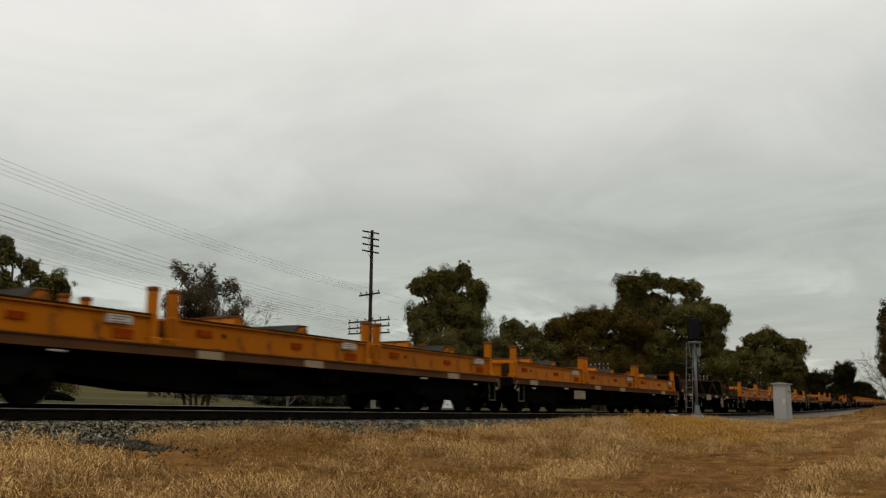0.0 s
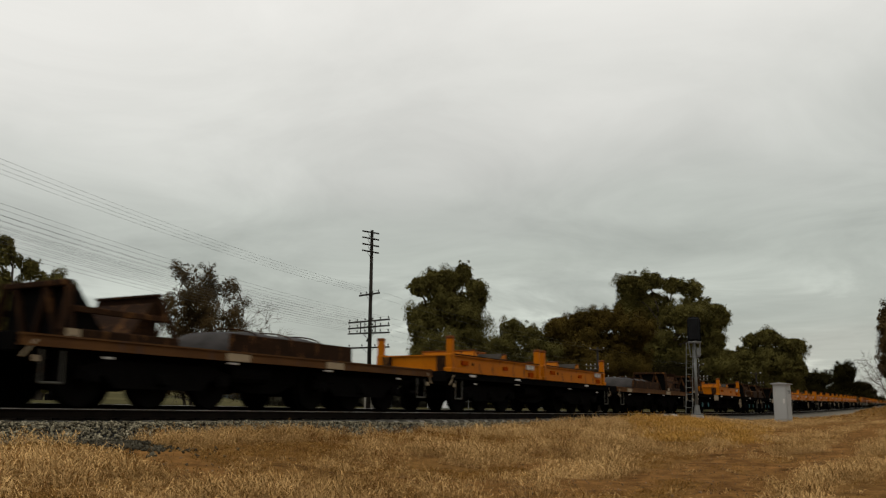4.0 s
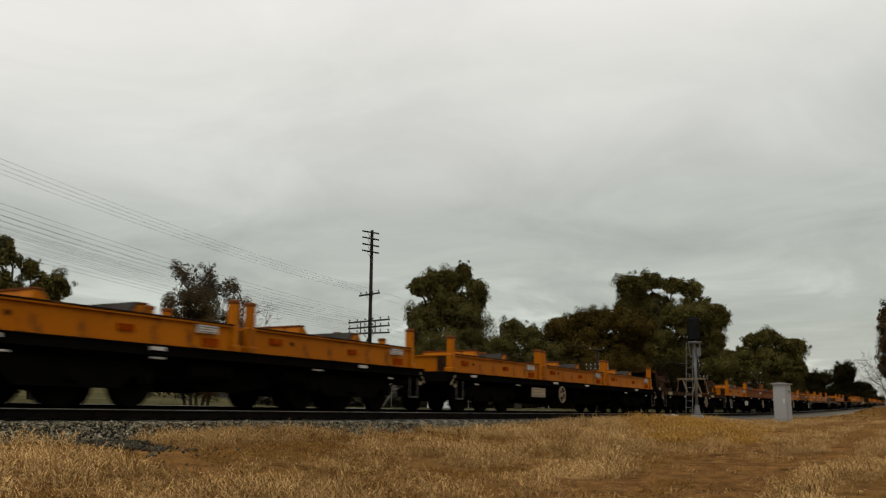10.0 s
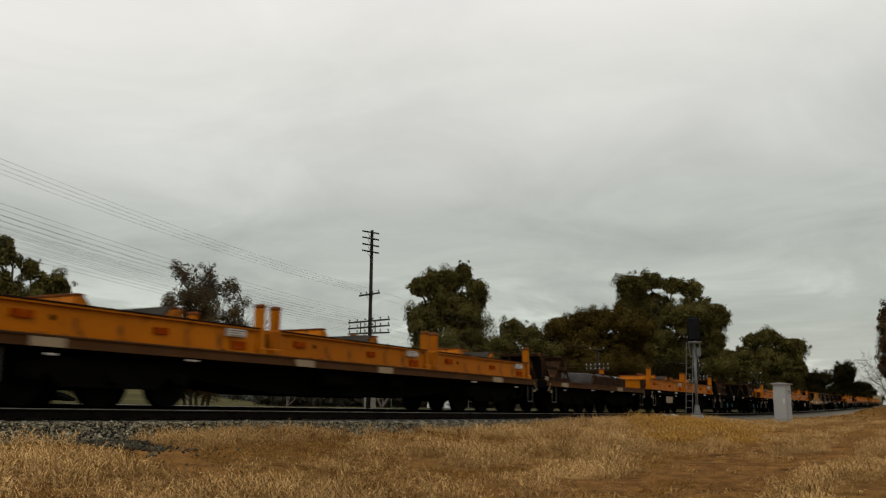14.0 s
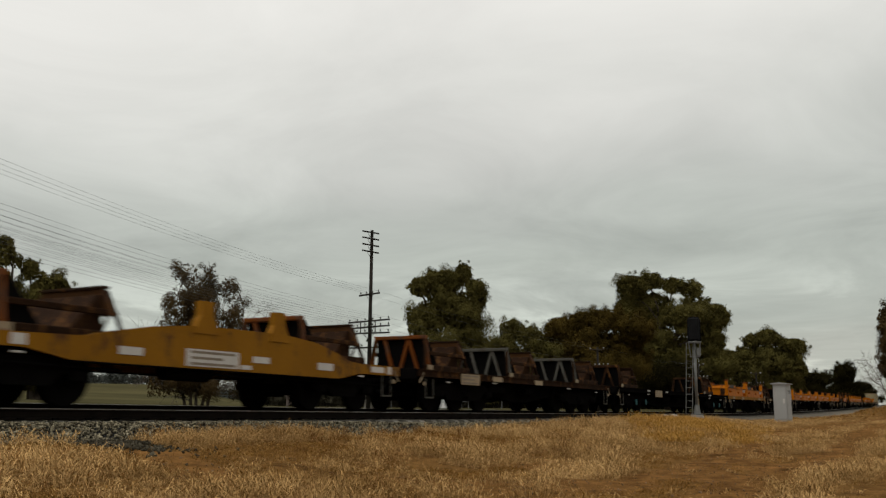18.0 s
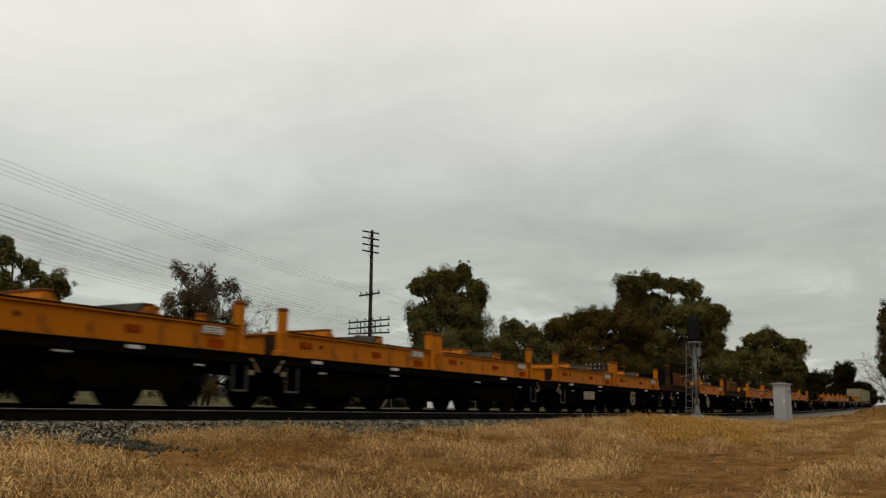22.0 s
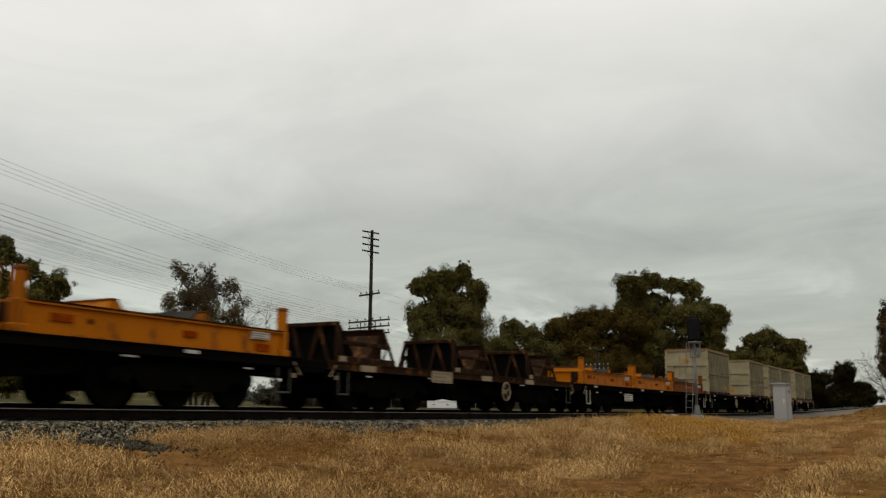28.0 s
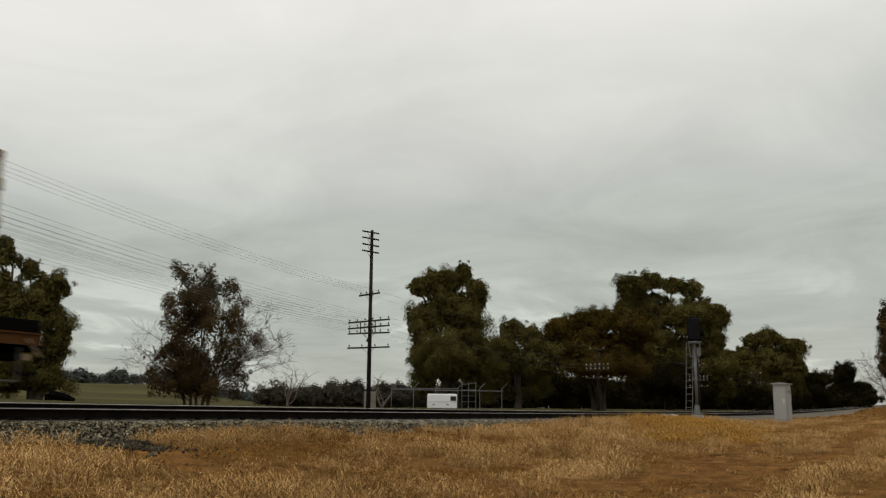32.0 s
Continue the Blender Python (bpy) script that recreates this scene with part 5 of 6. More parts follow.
def coil_cradle(steel=None):
    """A coil cradle: an open braced frame in front, a plated frame behind, low rails between."""
    steel = steel or BROWN
    ob = thing("coil_cradle", {BROWN: "dark brown steel coil cradle with braced end frames, empty", RUSTY: "rust-orange steel coil cradle with braced end frames, empty", GREY_STEEL: "brown coil cradle with a dull grey braced front frame, empty"}.get(steel, "rusty coil cradle with a pale braced front frame, empty"), "coil cradle", "cradles on the train")
    frame_front = Shape().box(-1.22, -1.06, -1.02, 1.02, 0.84, 0.94, 0.015)
    for a, b in ((-1.16, -0.98), (-0.72, -0.34), (-0.02, -0.34), (0.28, 0.62), (1.16, 0.98)):
        frame_front.add([(-1.20 + dx, y0 + dy, z) for z, y0 in ((0.0, a), (0.86, b)) for dx in (0, 0.09) for dy in (-0.055, 0.055)], [(0, 1, 3, 2), (4, 6, 7, 5), (0, 4, 5, 1), (2, 3, 7, 6), (0, 2, 6, 4), (1, 5, 7, 3)])
    part("front_frame", frame_front, steel, ob)
    part("front_seat", Shape().prism([(-1.08, 0.06), (-1.05, 0.87), (-0.98, 0.87), (-0.30, 0.12)], "y", -0.98, 0.98), BLACK, ob)
    part("rear_plate", Shape().add([(1.06, -1.2, 0.42), (1.06, 1.2, 0.42), (1.0, 0.98, 0.87), (1.0, -0.98, 0.87), (1.12, -1.2, 0.42), (1.12, 1.2, 0.42), (1.06, 0.98, 0.87), (1.06, -0.98, 0.87)], [(0, 1, 2, 3), (4, 7, 6, 5), (0, 4, 5, 1), (1, 5, 6, 2), (2, 6, 7, 3), (3, 7, 4, 0)]), SILL_BROWN if steel is not BROWN else BROWN, ob, "plated rear end")
    part("rear_seat", Shape().prism([(1.05, 0.10), (0.98, 0.76), (0.90, 0.76), (0.28, 0.12)], "y", -0.95, 0.95), BROWN, ob)
    part("top_bar", Shape().box(0.95, 1.12, -1.0, 1.0, 0.87, 0.92, 0.01), BROWN, ob)
    for y in (-1.12, 1.12):
        part("side_rail", Shape().box(-1.35, 1.45, y - 0.07, y + 0.07, 0.0, 0.16, 0.015), BROWN, ob)
        part("tie_rail", Shape().box(-1.1, 1.05, y - 0.05, y + 0.05, 0.42, 0.52, 0.01), BROWN, ob)
        s = Shape()
        s.tube((1.05, y * 0.90, 0.83), (1.42, y, 0.12), 0.045, n=6).tube((1.05, y, 0.45), (1.25, y, 0.45), 0.04, n=6).tube((0.85, y, 0.08), (1.06, y, 0.45), 0.035, n=6)
        part("rear_brace", s, BROWN, ob)
        part("front_brace", Shape().tube((-1.16, y * 0.9, 0.83), (-1.38, y, 0.12), 0.045, n=6), BROWN, ob)
    part("tag_plate", Shape().box(-1.30, -1.0, -1.205, -1.192, 0.02, 0.15), CREAM, ob, "pale identification plate")
    for q in ob.children:
        for p in q.data.vertices:
            p.co.x, p.co.y = p.co.x * 0.88, p.co.y * 0.78
    return ob


def tarped_coil():
    """A low coil under a dark cover in a side-boarded bed."""
    ob = thing("covered_coil", "low load under a dark grey tarpaulin", "covered load", "covered loads on the train")
    pts = [(1.02 * math.cos(a), 0.08 + 0.44 * math.sin(a) ** 0.6) for a in [math.pi * k / 14 for k in range(15)]]
    cover = Shape()
    rows = [(-1.7, 0.35), (-1.45, 0.85), (-0.8, 1.0), (0.0, 0.94), (0.7, 1.02), (1.35, 0.88), (1.65, 0.4)]
    v = [(x, y * (0.9 + 0.1 * k), z * k + 0.02 * math.sin(9 * x + 5 * y)) for x, k in rows for y, z in pts]
    f = [(i * 15 + j, i * 15 + j + 1, (i + 1) * 15 + j + 1, (i + 1) * 15 + j) for i in range(len(rows) - 1) for j in range(14)] + [tuple(range(15)), tuple(6 * 15 + j for j in reversed(range(15)))]
    cover.add(v, f)
    part("tarpaulin", cover, TARP, ob, "dark grey tarpaulin", True)
    for x in (-1.0, 0.1, 1.1):
        s = Shape()
        for (y0, z0), (y1, z1) in zip(pts, pts[1:]):
            s.tube((x, y0 * 1.01, z0 * 1.02 + 0.01), (x, y1 * 1.01, z1 * 1.02 + 0.01), 0.015, n=5, cap=False)
        part("strap", s, BROWN, ob)
    for y in (-1.1, 1.1):
        part("side_board", Shape().box(-2.0, 2.0, y - 0.04, y + 0.04, 0.0, 0.34, 0.01), BROWN, ob)
    return ob


def bogie(axles, parent, x, kind, capped=False):
    gap = 1.48 if axles == 3 else 1.78
    half = gap * (axles - 1) / 2
    frame_ob = None
    s = Shape()
    for y in (-1.0, 1.0):
        pts = [(-half - 0.25, 0.42), (-half - 0.25, 0.62), (-half + 0.3, 0.74), (half - 0.3, 0.74), (half + 0.25, 0.62), (half + 0.25, 0.42), (half - 0.25, 0.50), (half - 0.5, 0.30), (-half + 0.5, 0.30), (-half + 0.25, 0.50)]
        s.prism(pts, "y", y - 0.07, y + 0.07)
    s.box(-0.25, 0.25, -0.95, 0.95, 0.45, 0.74, 0.02)
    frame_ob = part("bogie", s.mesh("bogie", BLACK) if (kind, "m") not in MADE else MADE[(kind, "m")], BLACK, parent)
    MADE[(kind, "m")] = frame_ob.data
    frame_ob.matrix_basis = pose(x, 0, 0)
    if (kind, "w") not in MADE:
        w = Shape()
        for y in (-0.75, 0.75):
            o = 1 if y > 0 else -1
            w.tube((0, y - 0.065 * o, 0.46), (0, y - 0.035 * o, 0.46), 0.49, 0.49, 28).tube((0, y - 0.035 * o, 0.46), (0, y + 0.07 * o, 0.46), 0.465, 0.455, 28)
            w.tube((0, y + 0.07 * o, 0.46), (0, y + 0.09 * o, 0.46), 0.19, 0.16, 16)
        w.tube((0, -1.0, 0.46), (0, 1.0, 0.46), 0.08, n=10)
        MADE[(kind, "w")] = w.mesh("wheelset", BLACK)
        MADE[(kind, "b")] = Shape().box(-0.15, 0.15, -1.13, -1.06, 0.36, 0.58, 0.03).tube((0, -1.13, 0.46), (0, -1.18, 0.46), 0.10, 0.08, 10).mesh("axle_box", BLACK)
        sp = Shape()
        turns = [(0.055 if k % 2 else 0.09, 0.51 + 0.017 * k) for k in range(13)]
        hoop = [(math.cos(k * math.pi / 4), math.sin(k * math.pi / 4)) for k in range(8)]
        sp.add([(q * c, -1.0 + q * d, z) for q, z in turns for c, d in hoop], [(8 * i + j, 8 * i + (j + 1) % 8, 8 * i + 8 + (j + 1) % 8, 8 * i + 8 + j) for i in range(12) for j in range(8)] + [tuple(range(8)), tuple(range(96, 104))])
        MADE[(kind, "s")] = sp.mesh("spring", BLACK)
        MADE[(kind, "c")] = Shape().tube((0, -1.18, 0.46), (0, -1.20, 0.46), 0.13, 0.11, 12).mesh("bearing_cap", TEAL)
    if (kind, "r") not in MADE:
        # Plain black plate added between the wheels to fill in the shade there.
        filler = Shape()
        filler.prism([(-half - 0.2, 0.62), (-half - 0.1, 0.40), (-half + 0.2, 0.33), (half - 0.2, 0.33), (half + 0.1, 0.40), (half + 0.2, 0.62)], "y", -0.03, 0.03)
        MADE[(kind, "r")] = filler.mesh("brake_rigging", BLACK)
    for y in (-0.62, 0.62):
        part("brake_rigging", MADE[(kind, "r")], BLACK, frame_ob).matrix_basis = pose(0, y, 0)
    for k in range(axles):
        a = -half + gap * k
        o = part("wheelset", MADE[(kind, "w")], BLACK, frame_ob)
        o.matrix_basis = pose(a, 0, 0)
        o = part("axle_box", MADE[(kind, "b")], BLACK, frame_ob)
        o.matrix_basis = pose(a, 0, 0)
        if capped and k:
            o = part("bearing_cap", MADE[(kind, "c")], TEAL, frame_ob, "faded teal bearing cap")
            o.matrix_basis = pose(a, 0, 0)
        if k < axles - 1:
            o = part("spring", MADE[(kind, "s")], BLACK, frame_ob)
            o.matrix_basis = pose(a + gap / 2, 0, -0.12)
    return frame_ob


def flat_wagon(length, axles, sill, label, panel, wheel_at, humped=False, raised=(), capped=False):
    plate = WHITE if panel and panel[1] == "w" else CREAM
    plate_at = panel[0] if panel else 1.0
    ob = thing("flat_wagon", label, "rail wagon", "wagons of the train")
    h = length / 2
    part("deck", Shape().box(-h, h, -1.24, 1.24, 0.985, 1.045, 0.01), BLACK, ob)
    for y in (-1.28, 1.28):
        if humped:
            out = [(-h, 0.84), (-4.3, 0.83), (-3.5, 0.69), (3.5, 0.67), (4.3, 0.81), (h, 0.82), (h, 1.03), (4.3, 1.03), (3.9, 1.06), (3.35, 1.22), (2.6, 1.38), (1.6, 1.46), (0.0, 1.45), (-1.1, 1.41), (-1.9, 1.33), (-2.9, 1.16), (-3.3, 1.07), (-h, 1.0)]
            part("side_sill", Shape().prism(out, "y", y - 0.04, y + 0.04), sill, ob, "deep humped mustard side girder")
            part("bottom_flange", Shape().prism([(-3.5, 0.665), (3.5, 0.645), (3.5, 0.665), (-3.5, 0.685)], "y", y - 0.09, y + 0.09), BLACK, ob)
            if y < 0:
                for a, c, z, w in ((-1.12, 0.24, 0.72, 0.30), (0.3, 0.6, 0.72, 0.08), (-2.6, -2.1, 0.83, 0.13), (0.64, 1.12, 0.86, 0.12), (2.7, 3.25, 0.82, 0.15), (4.75, 5.3, 0.86, 0.13), (5.45, 5.62, 0.84, 0.17), (-5.4, -4.8, 0.86, 0.12), (-4.55, -4.3, 0.86, 0.16)):
                    p = part("number_panel", Shape().box(a, c, y - 0.052, y - 0.041, z, z + w), WHITE, ob)
                    if w > 0.25:
                        label_bars(p, a, c, y - 0.052, z, z + w, 3)
                for a in (-0.65, 1.4):
                    part("stanchion", Shape().prism([(a - 0.30, 1.30), (a + 0.30, 1.30), (a + 0.22, 1.52), (a + 0.15, 1.62), (a + 0.15, 1.88), (a - 0.15, 1.88), (a - 0.15, 1.62), (a - 0.22, 1.52)], "y", y - 0.06, y + 0.10), sill, ob, "flared mustard stanchion")
                for a in (-3.6, -0.2, 2.0, 4.1):
                    part("truss_rod", Shape().tube((a - 1.2, y + 0.1, 0.62), (a + 1.2, y + 0.1, 0.58), 0.02, n=6), BLACK, ob)
        else:
            part("side_sill", channel(-h, h, y, -1, 0.86, 1.04, 0.10, 0.015, 0.025), sill, ob)
        if y < 0 and not humped:
            for k in range(int(length / 3.1)):
                a = -h + 1.2 + 3.1 * k
                if (k * 7 + int(length)) % 3:
                    wide = sill is not BLACK and sill is not MUSTARD
                    part("sill_marking", Shape().box(a, a + (0.62 if wide else 0.32), y - 0.056, y - 0.018, 0.86 if wide else 0.94, 1.0), CREAM if wide else WHITE, ob, "scuffed pale marking")
    for q in raised:
        part("raised_end", Shape().prism([(q * (h - 1.25), 1.046), (q * (h - 1.22), 1.44), (q * (h - 1.05), 1.50), (q * (h - 0.05), 1.50), (q * h, 1.42), (q * h, 1.046)], "y", -1.22, 1.22), BROWN, ob, "dark raised end bulkhead")
    if axles == 2 and not humped:
        part("end_platform", Shape().box(h - 0.72, h + 0.06, -1.2, 1.2, 1.046, 1.24, 0.02), BLACK, ob, "dark end platform")
    flat, rise = max(0.5, h - 7.6), h - 4.9
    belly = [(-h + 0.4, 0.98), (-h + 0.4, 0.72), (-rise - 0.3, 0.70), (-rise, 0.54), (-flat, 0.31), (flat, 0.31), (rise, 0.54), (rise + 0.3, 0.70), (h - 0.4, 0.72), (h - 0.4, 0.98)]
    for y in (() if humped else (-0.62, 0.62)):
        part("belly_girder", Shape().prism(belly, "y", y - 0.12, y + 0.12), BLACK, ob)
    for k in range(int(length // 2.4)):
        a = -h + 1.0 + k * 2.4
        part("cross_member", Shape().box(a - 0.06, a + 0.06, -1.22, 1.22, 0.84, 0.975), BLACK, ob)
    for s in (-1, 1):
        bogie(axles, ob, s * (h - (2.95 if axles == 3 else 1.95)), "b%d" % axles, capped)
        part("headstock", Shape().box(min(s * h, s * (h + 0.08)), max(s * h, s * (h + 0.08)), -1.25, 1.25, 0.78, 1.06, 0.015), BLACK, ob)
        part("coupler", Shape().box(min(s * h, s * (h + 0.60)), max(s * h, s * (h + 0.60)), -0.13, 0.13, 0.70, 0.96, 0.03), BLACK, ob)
        hose = Shape()
        ps = [Vector((s * (h + 0.1), -0.45, 0.78)), Vector((s * (h + 0.25), -0.45, 0.55)), Vector((s * (h + 0.45), -0.42, 0.46)), Vector((s * (h + 0.62), -0.36, 0.52))]
        for a, b in zip(ps, ps[1:]):
            hose.tube(a, b, 0.025, n=6)
        part("brake_hose", hose, BLACK, ob)
        step = Shape()
        xx = s * (h - 0.55)
        for a in (-0.19, 0.19):
            step.tube((xx + a, -1.30, 0.82), (xx + a, -1.30, 0.34), 0.016, n=6)
        step.tube((xx - 0.19, -1.30, 0.34), (xx + 0.19, -1.30, 0.34), 0.022, n=6)
        part("step", step, WHITE if panel and panel[1] == "w" else GREY_STEEL, ob, "U-shaped shunter's step")
        lever = Shape().tube((s * (h - 0.25), -1.31, 0.95), (s * (h - 0.02), -1.31, 0.70), 0.018, n=6).box(s * (h - 0.25) - 0.04, s * (h - 0.25) + 0.04, -1.335, -1.30, 0.64, 0.73)
        part("coupling_lever", lever, CREAM, ob, "white-tipped coupling lever")
        for a, z, w in ((h - 4.5, 0.80, 0.16), (h - 1.6, 0.74, 0.10)):
            part("grab_iron", Shape().box(s * a - w, s * a + w, -1.30, -1.27, z, z + 0.035, 0.008), WHITE, ob, "white-painted grab iron")
    if wheel_at is not None:
        wx = wheel_at
        wheel = part("handbrake_wheel", Shape().ring((wx, -1.34, 0.60), "y", 0.26, 0.022, 20), CREAM, ob, "pale spoked handbrake wheel")
        spokes = Shape().tube((wx, -1.34, 0.60), (wx, -1.20, 0.60), 0.05, n=8)
        for k in range(4):
            a = k * math.pi / 2 + 0.4
            spokes.tube((wx, -1.34, 0.60), (wx + 0.25 * math.cos(a), -1.34, 0.60 + 0.25 * math.sin(a)), 0.015, n=5)
        part("spokes", spokes, CREAM, wheel)
        part("handbrake_bracket", Shape().box(wx - 0.12, wx + 0.12, -1.24, -1.16, 0.40, 0.85), BLACK, ob)
    if panel:
        low = 0.48 if length in (20.0, 13.5) else 0.72
        p = part("data_panel", Shape().box(plate_at - 0.56, plate_at + 0.56, -1.345, -1.332, low, low + 0.29), plate, ob, "pale data panel with unreadable lettering")
        label_bars(p, plate_at - 0.56, plate_at + 0.56, -1.345, low, low + 0.29, 3)
    part("brake_cylinder", Shape().tube((plate_at * 0.3 + 1.1, -0.95, 0.66), (plate_at * 0.3 + 1.75, -0.95, 0.66), 0.16, n=12), BLACK, ob)
    part("air_tank", Shape().tube((plate_at * 0.3 - 1.6, -0.95, 0.66), (plate_at * 0.3 - 0.5, -0.95, 0.66), 0.19, n=12), BLACK, ob)
    return ob


def bulk_container(seed):
    """A 20-foot open-top bulk box: corrugated sides with a waist rail, ribbed ends."""
    ob = thing("bulk_container", "weathered grey corrugated bulk container with rusty beige rails", "container", "containers on the train")
    L, W, H = 3.03, 1.22, 2.55
    waves = 18
    for y in (-W, W):
        o = 1 if y > 0 else -1
        prof = []
        x = -L + 0.16
        step = (2 * L - 0.32) / waves
        for k in range(waves):
            prof += [(x, -0.012), (x + step * 0.09, -0.15), (x + step * 0.33, -0.15), (x + step * 0.42, -0.012)]
            x += step
        prof.append((x, -0.012))
        n = len(prof)
        v = [(a, y + b * o, z) for z in (0.17, H - 0.13) for a, b in prof] + [(a, y + b * o - 0.02 * o, z) for z in (0.17, H - 0.13) for a, b in prof]
        f = [(i, i + 1, n + i + 1, n + i) for i in range(n - 1)] + [(2 * n + i, 3 * n + i, 3 * n + i + 1, 2 * n + i + 1) for i in range(n - 1)]
        side = part("side_panel", Shape().add(v, f), GREY_BOX, ob, "corrugated grey steel side")
        part("waist_rail", Shape().box(-L + 0.2, L - 0.2, min(y - 0.05 * o, y + 0.03 * o), max(y - 0.05 * o, y + 0.03 * o), 1.12, 1.165, 0.004), GREY_BOX, side)
        part("top_rail", Shape().box(-L + 0.1, L - 0.1, min(y - 0.10 * o, y + 0.006 * o), max(y - 0.10 * o, y + 0.006 * o), H - 0.14, H, 0.012), BOX_RAIL, ob, "rusty beige top rail")
        # Thin dark strip standing in for the top rail's shadow.
        part("drip_edge", Shape().box(-L + 0.17, L - 0.17, min(y - 0.06 * o, y - 0.004 * o), max(y - 0.06 * o, y - 0.004 * o), H - 0.185, H - 0.142), BROWN, ob, "dark strip for the shadow under the top rail")
        # Dark brown for rust and for the shadow along the bottom rail.
        part("bottom_rail", Shape().box(-L + 0.1, L - 0.1, min(y - 0.10 * o, y), max(y - 0.10 * o, y), 0.03, 0.17, 0.012), BROWN, ob)
        r = random.Random(seed)
        for k in range(3):
            if r.random() < 0.5:
                a = r.choice((-2.55, -2.05, 1.3, 1.9, 2.35)) + r.uniform(-0.1, 0.1)
                part("hazard_label", Shape().box(a, a + 0.27, min(y + 0.004 * o, y - 0.055 * o), max(y + 0.004 * o, y - 0.055 * o), 0.34, 0.60), ORANGE, ob, "faded orange label")
    for x in (-L, L):
        o = 1 if x > 0 else -1
        # Ends carry their brighter light in the paint; the posts are pale themselves.
        end = part("end_panel", Shape().box(min(x - 0.06 * o, x - 0.03 * o), max(x - 0.06 * o, x - 0.03 * o), -W + 0.1, W - 0.1, 0.12, H - 0.06), BOX_PALE_LIT, ob)
        for k in range(5):
            a = -W + 0.42 + k * 0.41
            part("rib", Shape().box(min(x - 0.031 * o, x + 0.01 * o), max(x - 0.031 * o, x + 0.01 * o), a - 0.04, a + 0.04, 0.2, H - 0.2, 0.01), BOX_PALE_LIT, end)
        for z in (0.80, 1.56):
            part("cross_bar", Shape().box(min(x - 0.03 * o, x + 0.025 * o), max(x - 0.03 * o, x + 0.025 * o), -W + 0.12, W - 0.12, z, z + 0.05, 0.01), GREY_BOX, end)
        part("header", Shape().box(min(x - 0.1 * o, x), max(x - 0.1 * o, x), -W + 0.1, W - 0.1, H - 0.17, H, 0.012), BOX_RAIL, ob)
        part("end_sill", Shape().box(min(x - 0.1 * o, x), max(x - 0.1 * o, x), -W + 0.1, W - 0.1, 0.03, 0.18, 0.012), SILL_BROWN, ob)
        part("hazard_label", Shape().box(min(x + 0.002 * o, x + 0.012 * o), max(x + 0.002 * o, x + 0.012 * o), -0.12, 0.14, 0.34 if seed % 2 else 1.75, 0.62 if seed % 2 else 2.0), ORANGE, ob)
        for y in (-W, W):
            q = 1 if y > 0 else -1
            post = part("corner_post", Shape().box(min(x, x - 0.16 * o), max(x, x - 0.16 * o), min(y, y - 0.13 * q), max(y, y - 0.13 * q), 0.12, H - 0.1, 0.02), BOX_PALE_LIT, ob)
            for z in (0.0, H - 0.12):
                part("corner_casting", Shape().box(min(x + 0.006 * o, x - 0.18 * o), max(x + 0.006 * o, x - 0.18 * o), min(y + 0.006 * q, y - 0.165 * q), max(y + 0.006 * q, y - 0.165 * q), z, z + 0.125, 0.015), BOX_RAIL, post)
            for k in range(4):
                z = 0.35 + 0.55 * k
                part("hinge", Shape().box(min(x + 0.02 * o, x - 0.05 * o), max(x + 0.02 * o, x - 0.05 * o), min(y + 0.022 * q, y - 0.02 * q), max(y + 0.022 * q, y - 0.02 * q), z, z + 0.14, 0.01), BOX_PALE_LIT, post)
                part("hinge_strap", Shape().box(min(x + 0.012 * o, x - 0.10 * o), max(x + 0.012 * o, x - 0.10 * o), min(y + 0.012 * q, y - 0.02 * q), max(y + 0.012 * q, y - 0.02 * q), z - 0.035, z - 0.005), BROWN, post)
    if seed == 5:
        for a, w, t in ((-2.3, 0.5, 0.62), (-1.55, 0.45, 0.70), (-0.85, 0.5, 0.64), (-0.1, 0.42, 0.72), (0.6, 0.5, 0.60), (1.35, 0.4, 0.66)):
            s = Shape()
            arc = [(a + w / 2 - w / 2 * math.cos(math.pi * k / 8), t + 0.22 * math.sin(math.pi * k / 8)) for k in range(9)]
            s.prism([(a, 0.24)] + [(x, z + 0.04) for x, z in arc] + [(x, z - 0.04) for x, z in reversed(arc[1:])] + [(a + 0.09, 0.24)], "y", -W - 0.004, -W + 0.010)
            part("sprayed_mark", s, INK, ob, "unreadable dark sprayed mark")
    part("floor", Shape().box(-L + 0.1, L - 0.1, -W + 0.1, W - 0.1, 0.10, 0.16), BLACK, ob)
    if seed == 4:
        # a lumpy heap that stands over the rim
        r = random.Random(9)
        nx, ny = 26, 11
        v = [(-L + 0.12 + (2 * L - 0.24) * i / (nx - 1), (-1 + 2 * j / (ny - 1)) * (W - 0.2), 2.50 + (0.36 * math.sin(math.pi * j / (ny - 1)) ** 0.6 * math.sin(math.pi * (i + 0.8) / (nx + 1.5)) ** 0.4 + r.uniform(-0.05, 0.06)) * (0 < j < ny - 1)) for i in range(nx) for j in range(ny)]
        f = [(i * ny + j, (i + 1) * ny + j, (i + 1) * ny + j + 1, i * ny + j + 1) for i in range(nx - 1) for j in range(ny - 1)]
        part("load", Shape().add(v, f), PEBBLE, ob, "heaped brown bulk load over the rim")
    else:
        part("load", Shape().box(-L + 0.12, L - 0.12, -W + 0.22, W - 0.22, 0.16, 1.9), BED, ob, "dark bulk load")
    for a in (-0.9, 0.9):
        part("fork_pocket", Shape().box(a - 0.18, a + 0.18, -W - 0.002, W + 0.002, 0.05, 0.15), INK, ob)
    return ob


DECK = 1.05
YELLOW_LABEL = "yellow-orange steel coil tray with corner posts, empty, on a flat wagon"
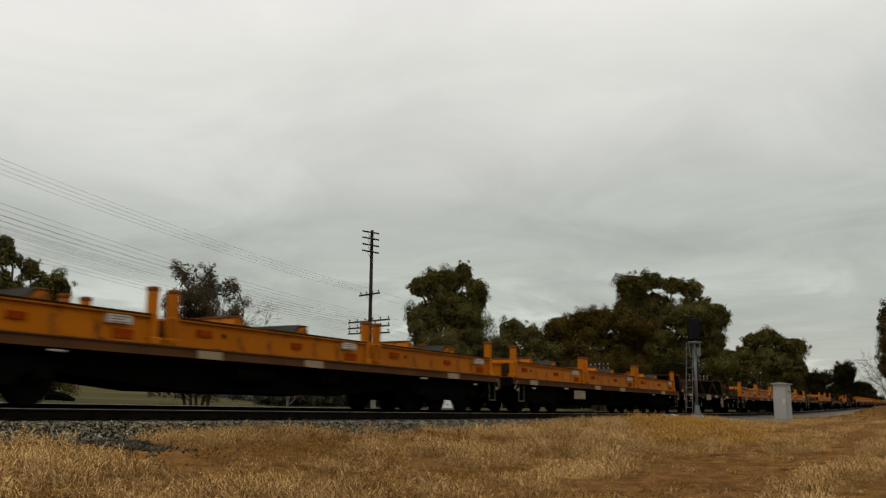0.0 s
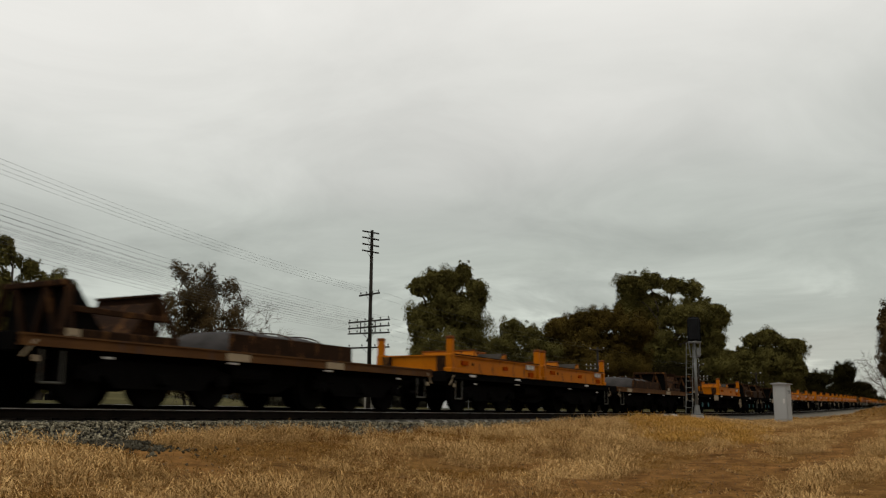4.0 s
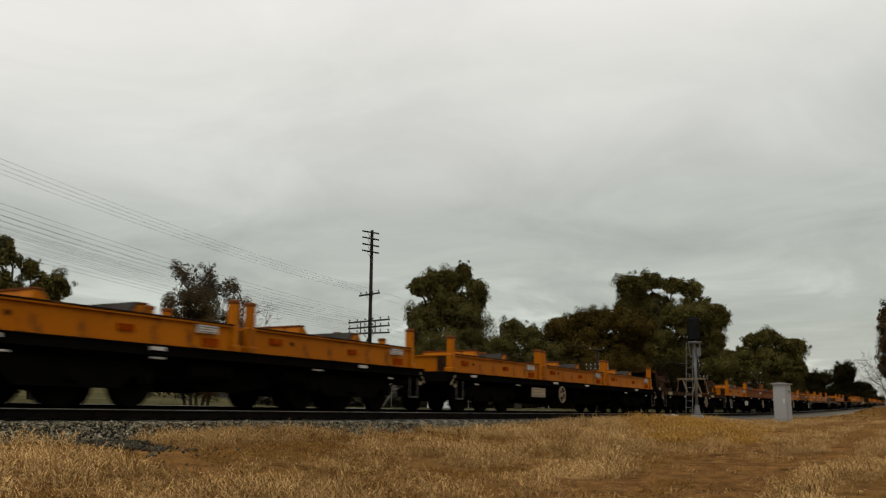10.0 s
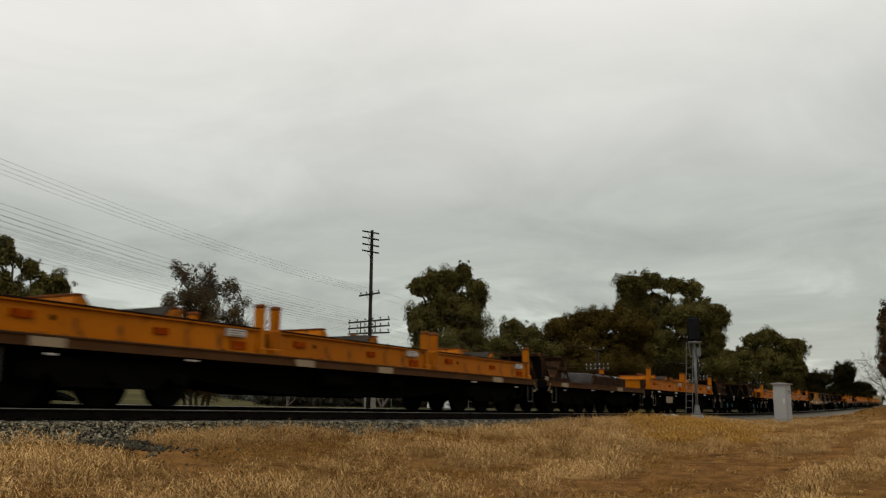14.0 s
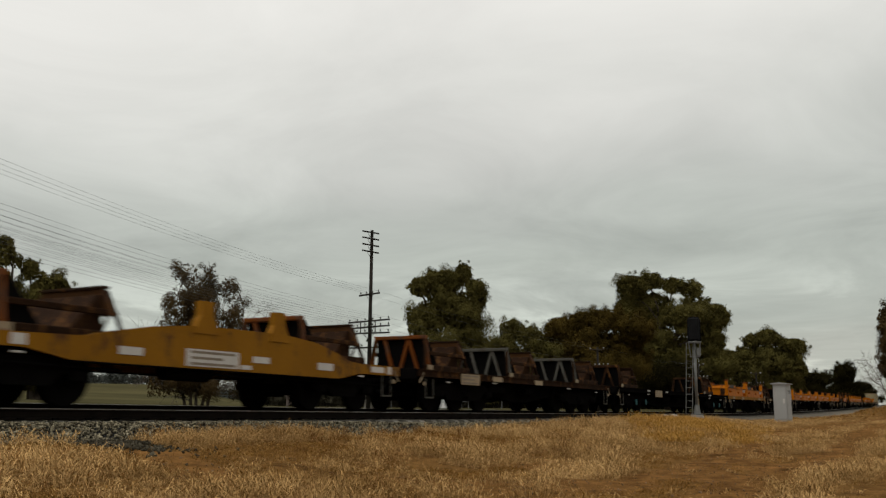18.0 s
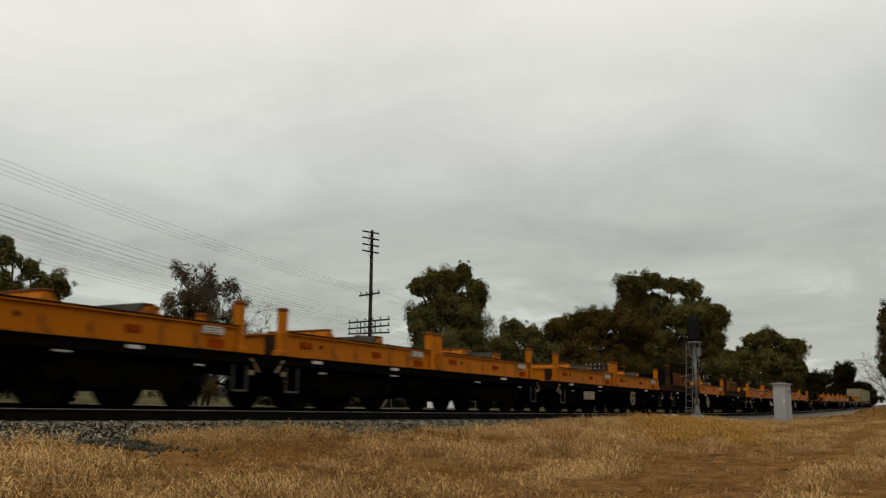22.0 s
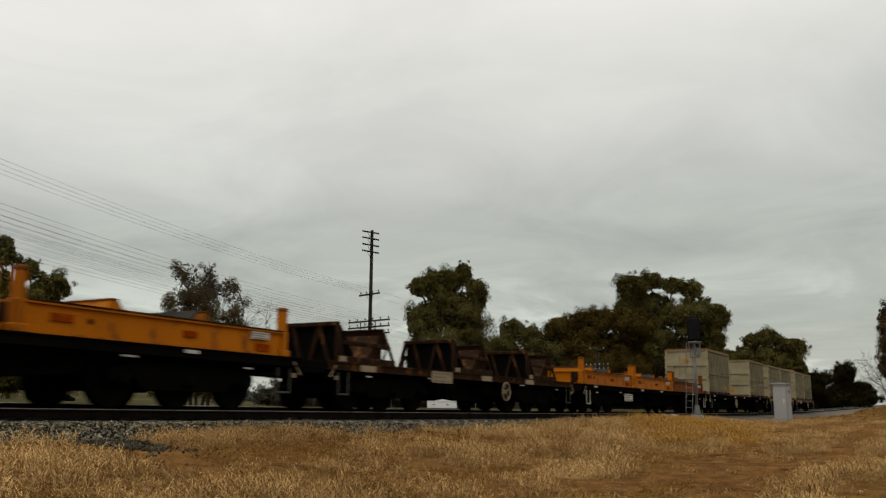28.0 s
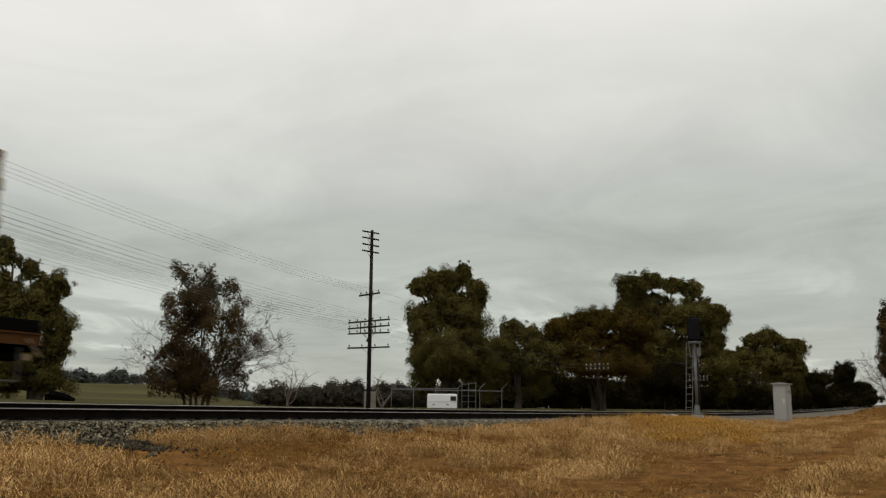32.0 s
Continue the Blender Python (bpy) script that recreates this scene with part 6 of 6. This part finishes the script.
RUSTY_LABEL = "rust-brown steel coil tray with corner posts, empty, on a flat wagon"
DARK_LABEL = "dark grimy steel coil tray with tall stanchions on a flat wagon"


def load(kind, along):
    if kind == "Y":
        put(repeat("tray_y", lambda: coil_tray(YELLOW, YELLOW_LABEL)), along, DECK)
    elif kind == "B":
        put(repeat("tray_b", lambda: coil_tray(RUSTY, RUSTY_LABEL)), along, DECK)
    elif kind == "D":
        put(repeat("tray_d", lambda: coil_tray(BROWN, DARK_LABEL, 1.24)), along, DECK)
    elif kind == "C":
        put(repeat("cradle", coil_cradle), along, DECK)
    elif kind == "L":
        put(repeat("cradle_l", lambda: coil_cradle(BOX_RAIL)), along, DECK)
    elif kind == "G":
        put(repeat("cradle_g", lambda: coil_cradle(GREY_STEEL)), along, DECK)
    elif kind == "R":
        put(repeat("cradle_r", lambda: coil_cradle(RUSTY)), along, DECK)
    elif kind == "T":
        put(repeat("tarp", tarped_coil), along, DECK)
    else:
        put(repeat("box" + kind, lambda: bulk_container(int(kind))), along, DECK)


SILLS = {"k": BLACK, "b": SILL_BROWN, "d": BROWN, "m": MUSTARD, "h": HUMP, "y": HUMP}
SILL_WORDS = {"k": "black", "b": "faded brown", "d": "dark brown", "m": "mustard-yellow", "h": "rust-stained mustard", "y": "rusty orange"}


# what the wagons show on their near side, by its place on the line: data panels (w: white, c: cream) and handbrake wheels
PANELS = ((31.4, "c"), (52.3, "c"), (143.9, "c"), (164.7, "c"), (200.2, "c"), (217.3, "c"), (253.6, "c"), (289.8, "w"), (310.9, "w"), (362.2, "c"), (413.7, "c"), (434.5, "c"), (453.8, "c"), (538.6, "c"), (555.5, "c"), (580.4, "c"),
          (591.4, "c"), (648.7, "c"), (669.0, "c"), (685.2, "w"), (724.6, "c"), (740.2, "c"))
WHEELS = (55.8, 151.1, 187.7, 223.7, 255.7, 277.7, 296.5, 313.1, 461.4, 490.5, 544.0, 558.2, 594.4, 651.2, 673.0, 708.2, 745.9, 395.8)


RAISED = {54.01: (1,), 148.08: (1,), 166.79: (-1, 1)}
CAPPED = (54.01, 148.08, 166.79, 381.12, 458.35)


def wagon(middle, length, axles, sill, humped=False):
    label = "grimy flat rail wagon with %s side sills on %s-axle bogies" % (SILL_WORDS[sill], "three" if axles == 3 else "two")
    near = [(round(u - middle, 1), c) for u, c in PANELS if abs(u - middle) < length / 2]
    wheel = [round(u - middle, 1) for u in WHEELS if abs(u - middle) < length / 2]
    panel, hand = near[0] if near else None, wheel[0] if wheel else None
    put(repeat(("wagon", length, axles, sill, panel, hand, humped, RAISED.get(middle, ()), middle in CAPPED), lambda: flat_wagon(length, axles, SILLS[sill], label, panel, hand, humped, RAISED.get(middle, ()), middle in CAPPED)), middle, 0.0)


# wagons with two or three trays: where the front post stands, the trays, the sill
TRAY_WAGONS = ((5.13, "YYY", "b"), (26.13, "YYY", "b"), (62.7, "YYY", "b"), (84.2, "YY", "b"), (111.57, "YY", "k"), (175.84, "YYY", "k"), (197.09, "YY", "k"), (211.87, "YYY", "k"), (233.23, "YY", "k"), (248.06, "YYY", "k"), (284.68, "YBB", "k"), (305.69, "BYB", "k"), (326.33, "YYY", "b"), (359.55, "YY", "k"), (390.07, "YY", "k"), (405.15, "YY", "k"), (470.37, "YY", "y"), (500.41, "YYY", "k"), (520.91, "YY", "k"), (535.89, "YY", "k"), (550.64, "DYD", "k"), (571.88, "YY", "k"), (586.52, "YYY", "k"), (622.58, "YYY", "k"), (643.48, "YYY", "k"), (680.22, "YYB", "k"))
for i, (first, trays, sill) in enumerate(TRAY_WAGONS):
    n = len(trays)
    for k, kind in enumerate(trays):
        load(kind, first + 3.04 + 6.55 * k)
    wagon(round(first + 3.04 + 6.55 * (n - 1) / 2, 2), 20.0 if n == 3 else 13.5, 3, sill)
# dark wagons: middle, length, sill, then what stands on them
DARK_WAGONS = ((54.01, 14.7, "d", "C49.1 C59.5"), (104.2, 12.0, "b", "C100.4 T104.8"), (131.32, 11.5, "b", "T130.3 C135.9"), (148.08, 20.2, "k", "C141.2 Y148.7 C156.6"), (166.79, 15.4, "k", "C161.7 C172.6"), (275.96, 14.7, "d", "C270.7 L281.2"),
               (352.52, 11.3, "b", "C348.7 T353.9"), (381.12, 15.1, "k", "C376.6 C387.1"), (439.24, 15.0, "d", "R434.0 G439.2 G445.1"), (458.35, 21.3, "k", "C450.6 C466.0"), (491.72, 14.7, "d", "C486.7 C497.4"), (614.14, 14.2, "k", "C608.7 C619.2"), (671.44, 14.8, "d", "C666.1 C671.7 C676.9"))
for i, (middle, length, sill, stands) in enumerate(DARK_WAGONS):
    wagon(middle, length, 3, sill)
    for word in stands.split():
        load(word[0], float(word[1:]))
wagon(424.78, 12.0, 2, "h", True)
load("R", 421.40)
load("R", 428.60)
wagon(710.60, 20.2, 3, "k")
wagon(728.65, 13.2, 2, "m")
wagon(744.25, 14.3, 2, "b")
for i, u in enumerate((704.00, 717.10, 725.50, 731.90, 741.00, 747.55)):
    load(str(i if i > 3 else i % 3), u)


def gone(t):
    """How far the train has run at time t: it gathers speed gently until STEADY."""
    s = min(t, STEADY)
    return SPEED * t - GAIN * (STEADY * s - s * s / 2)


def motions():
    """The whole train runs left along the track's line."""
    marks = (260, 200, 150, 110, 80, 60, 45, 30, 20, 10, 0, -15, -40)
    for ob, along, up in MOVING:
        times = {0.0, 32.0} | {float(t) for t in range(4, 32, 4) if along - gone(t) > 260}
        for x in marks:
            lo, hi = 0.0, 32.0
            if not 0.0 < along - x < gone(hi):
                continue
            for _ in range(30):
                mid = (lo + hi) / 2
                lo, hi = (mid, hi) if gone(mid) < along - x else (lo, mid)
            times.add(round(lo * 30) / 30)
        walk(ob, [(t, track_pose(along - gone(t), up)) for t in sorted(times)])


motions()
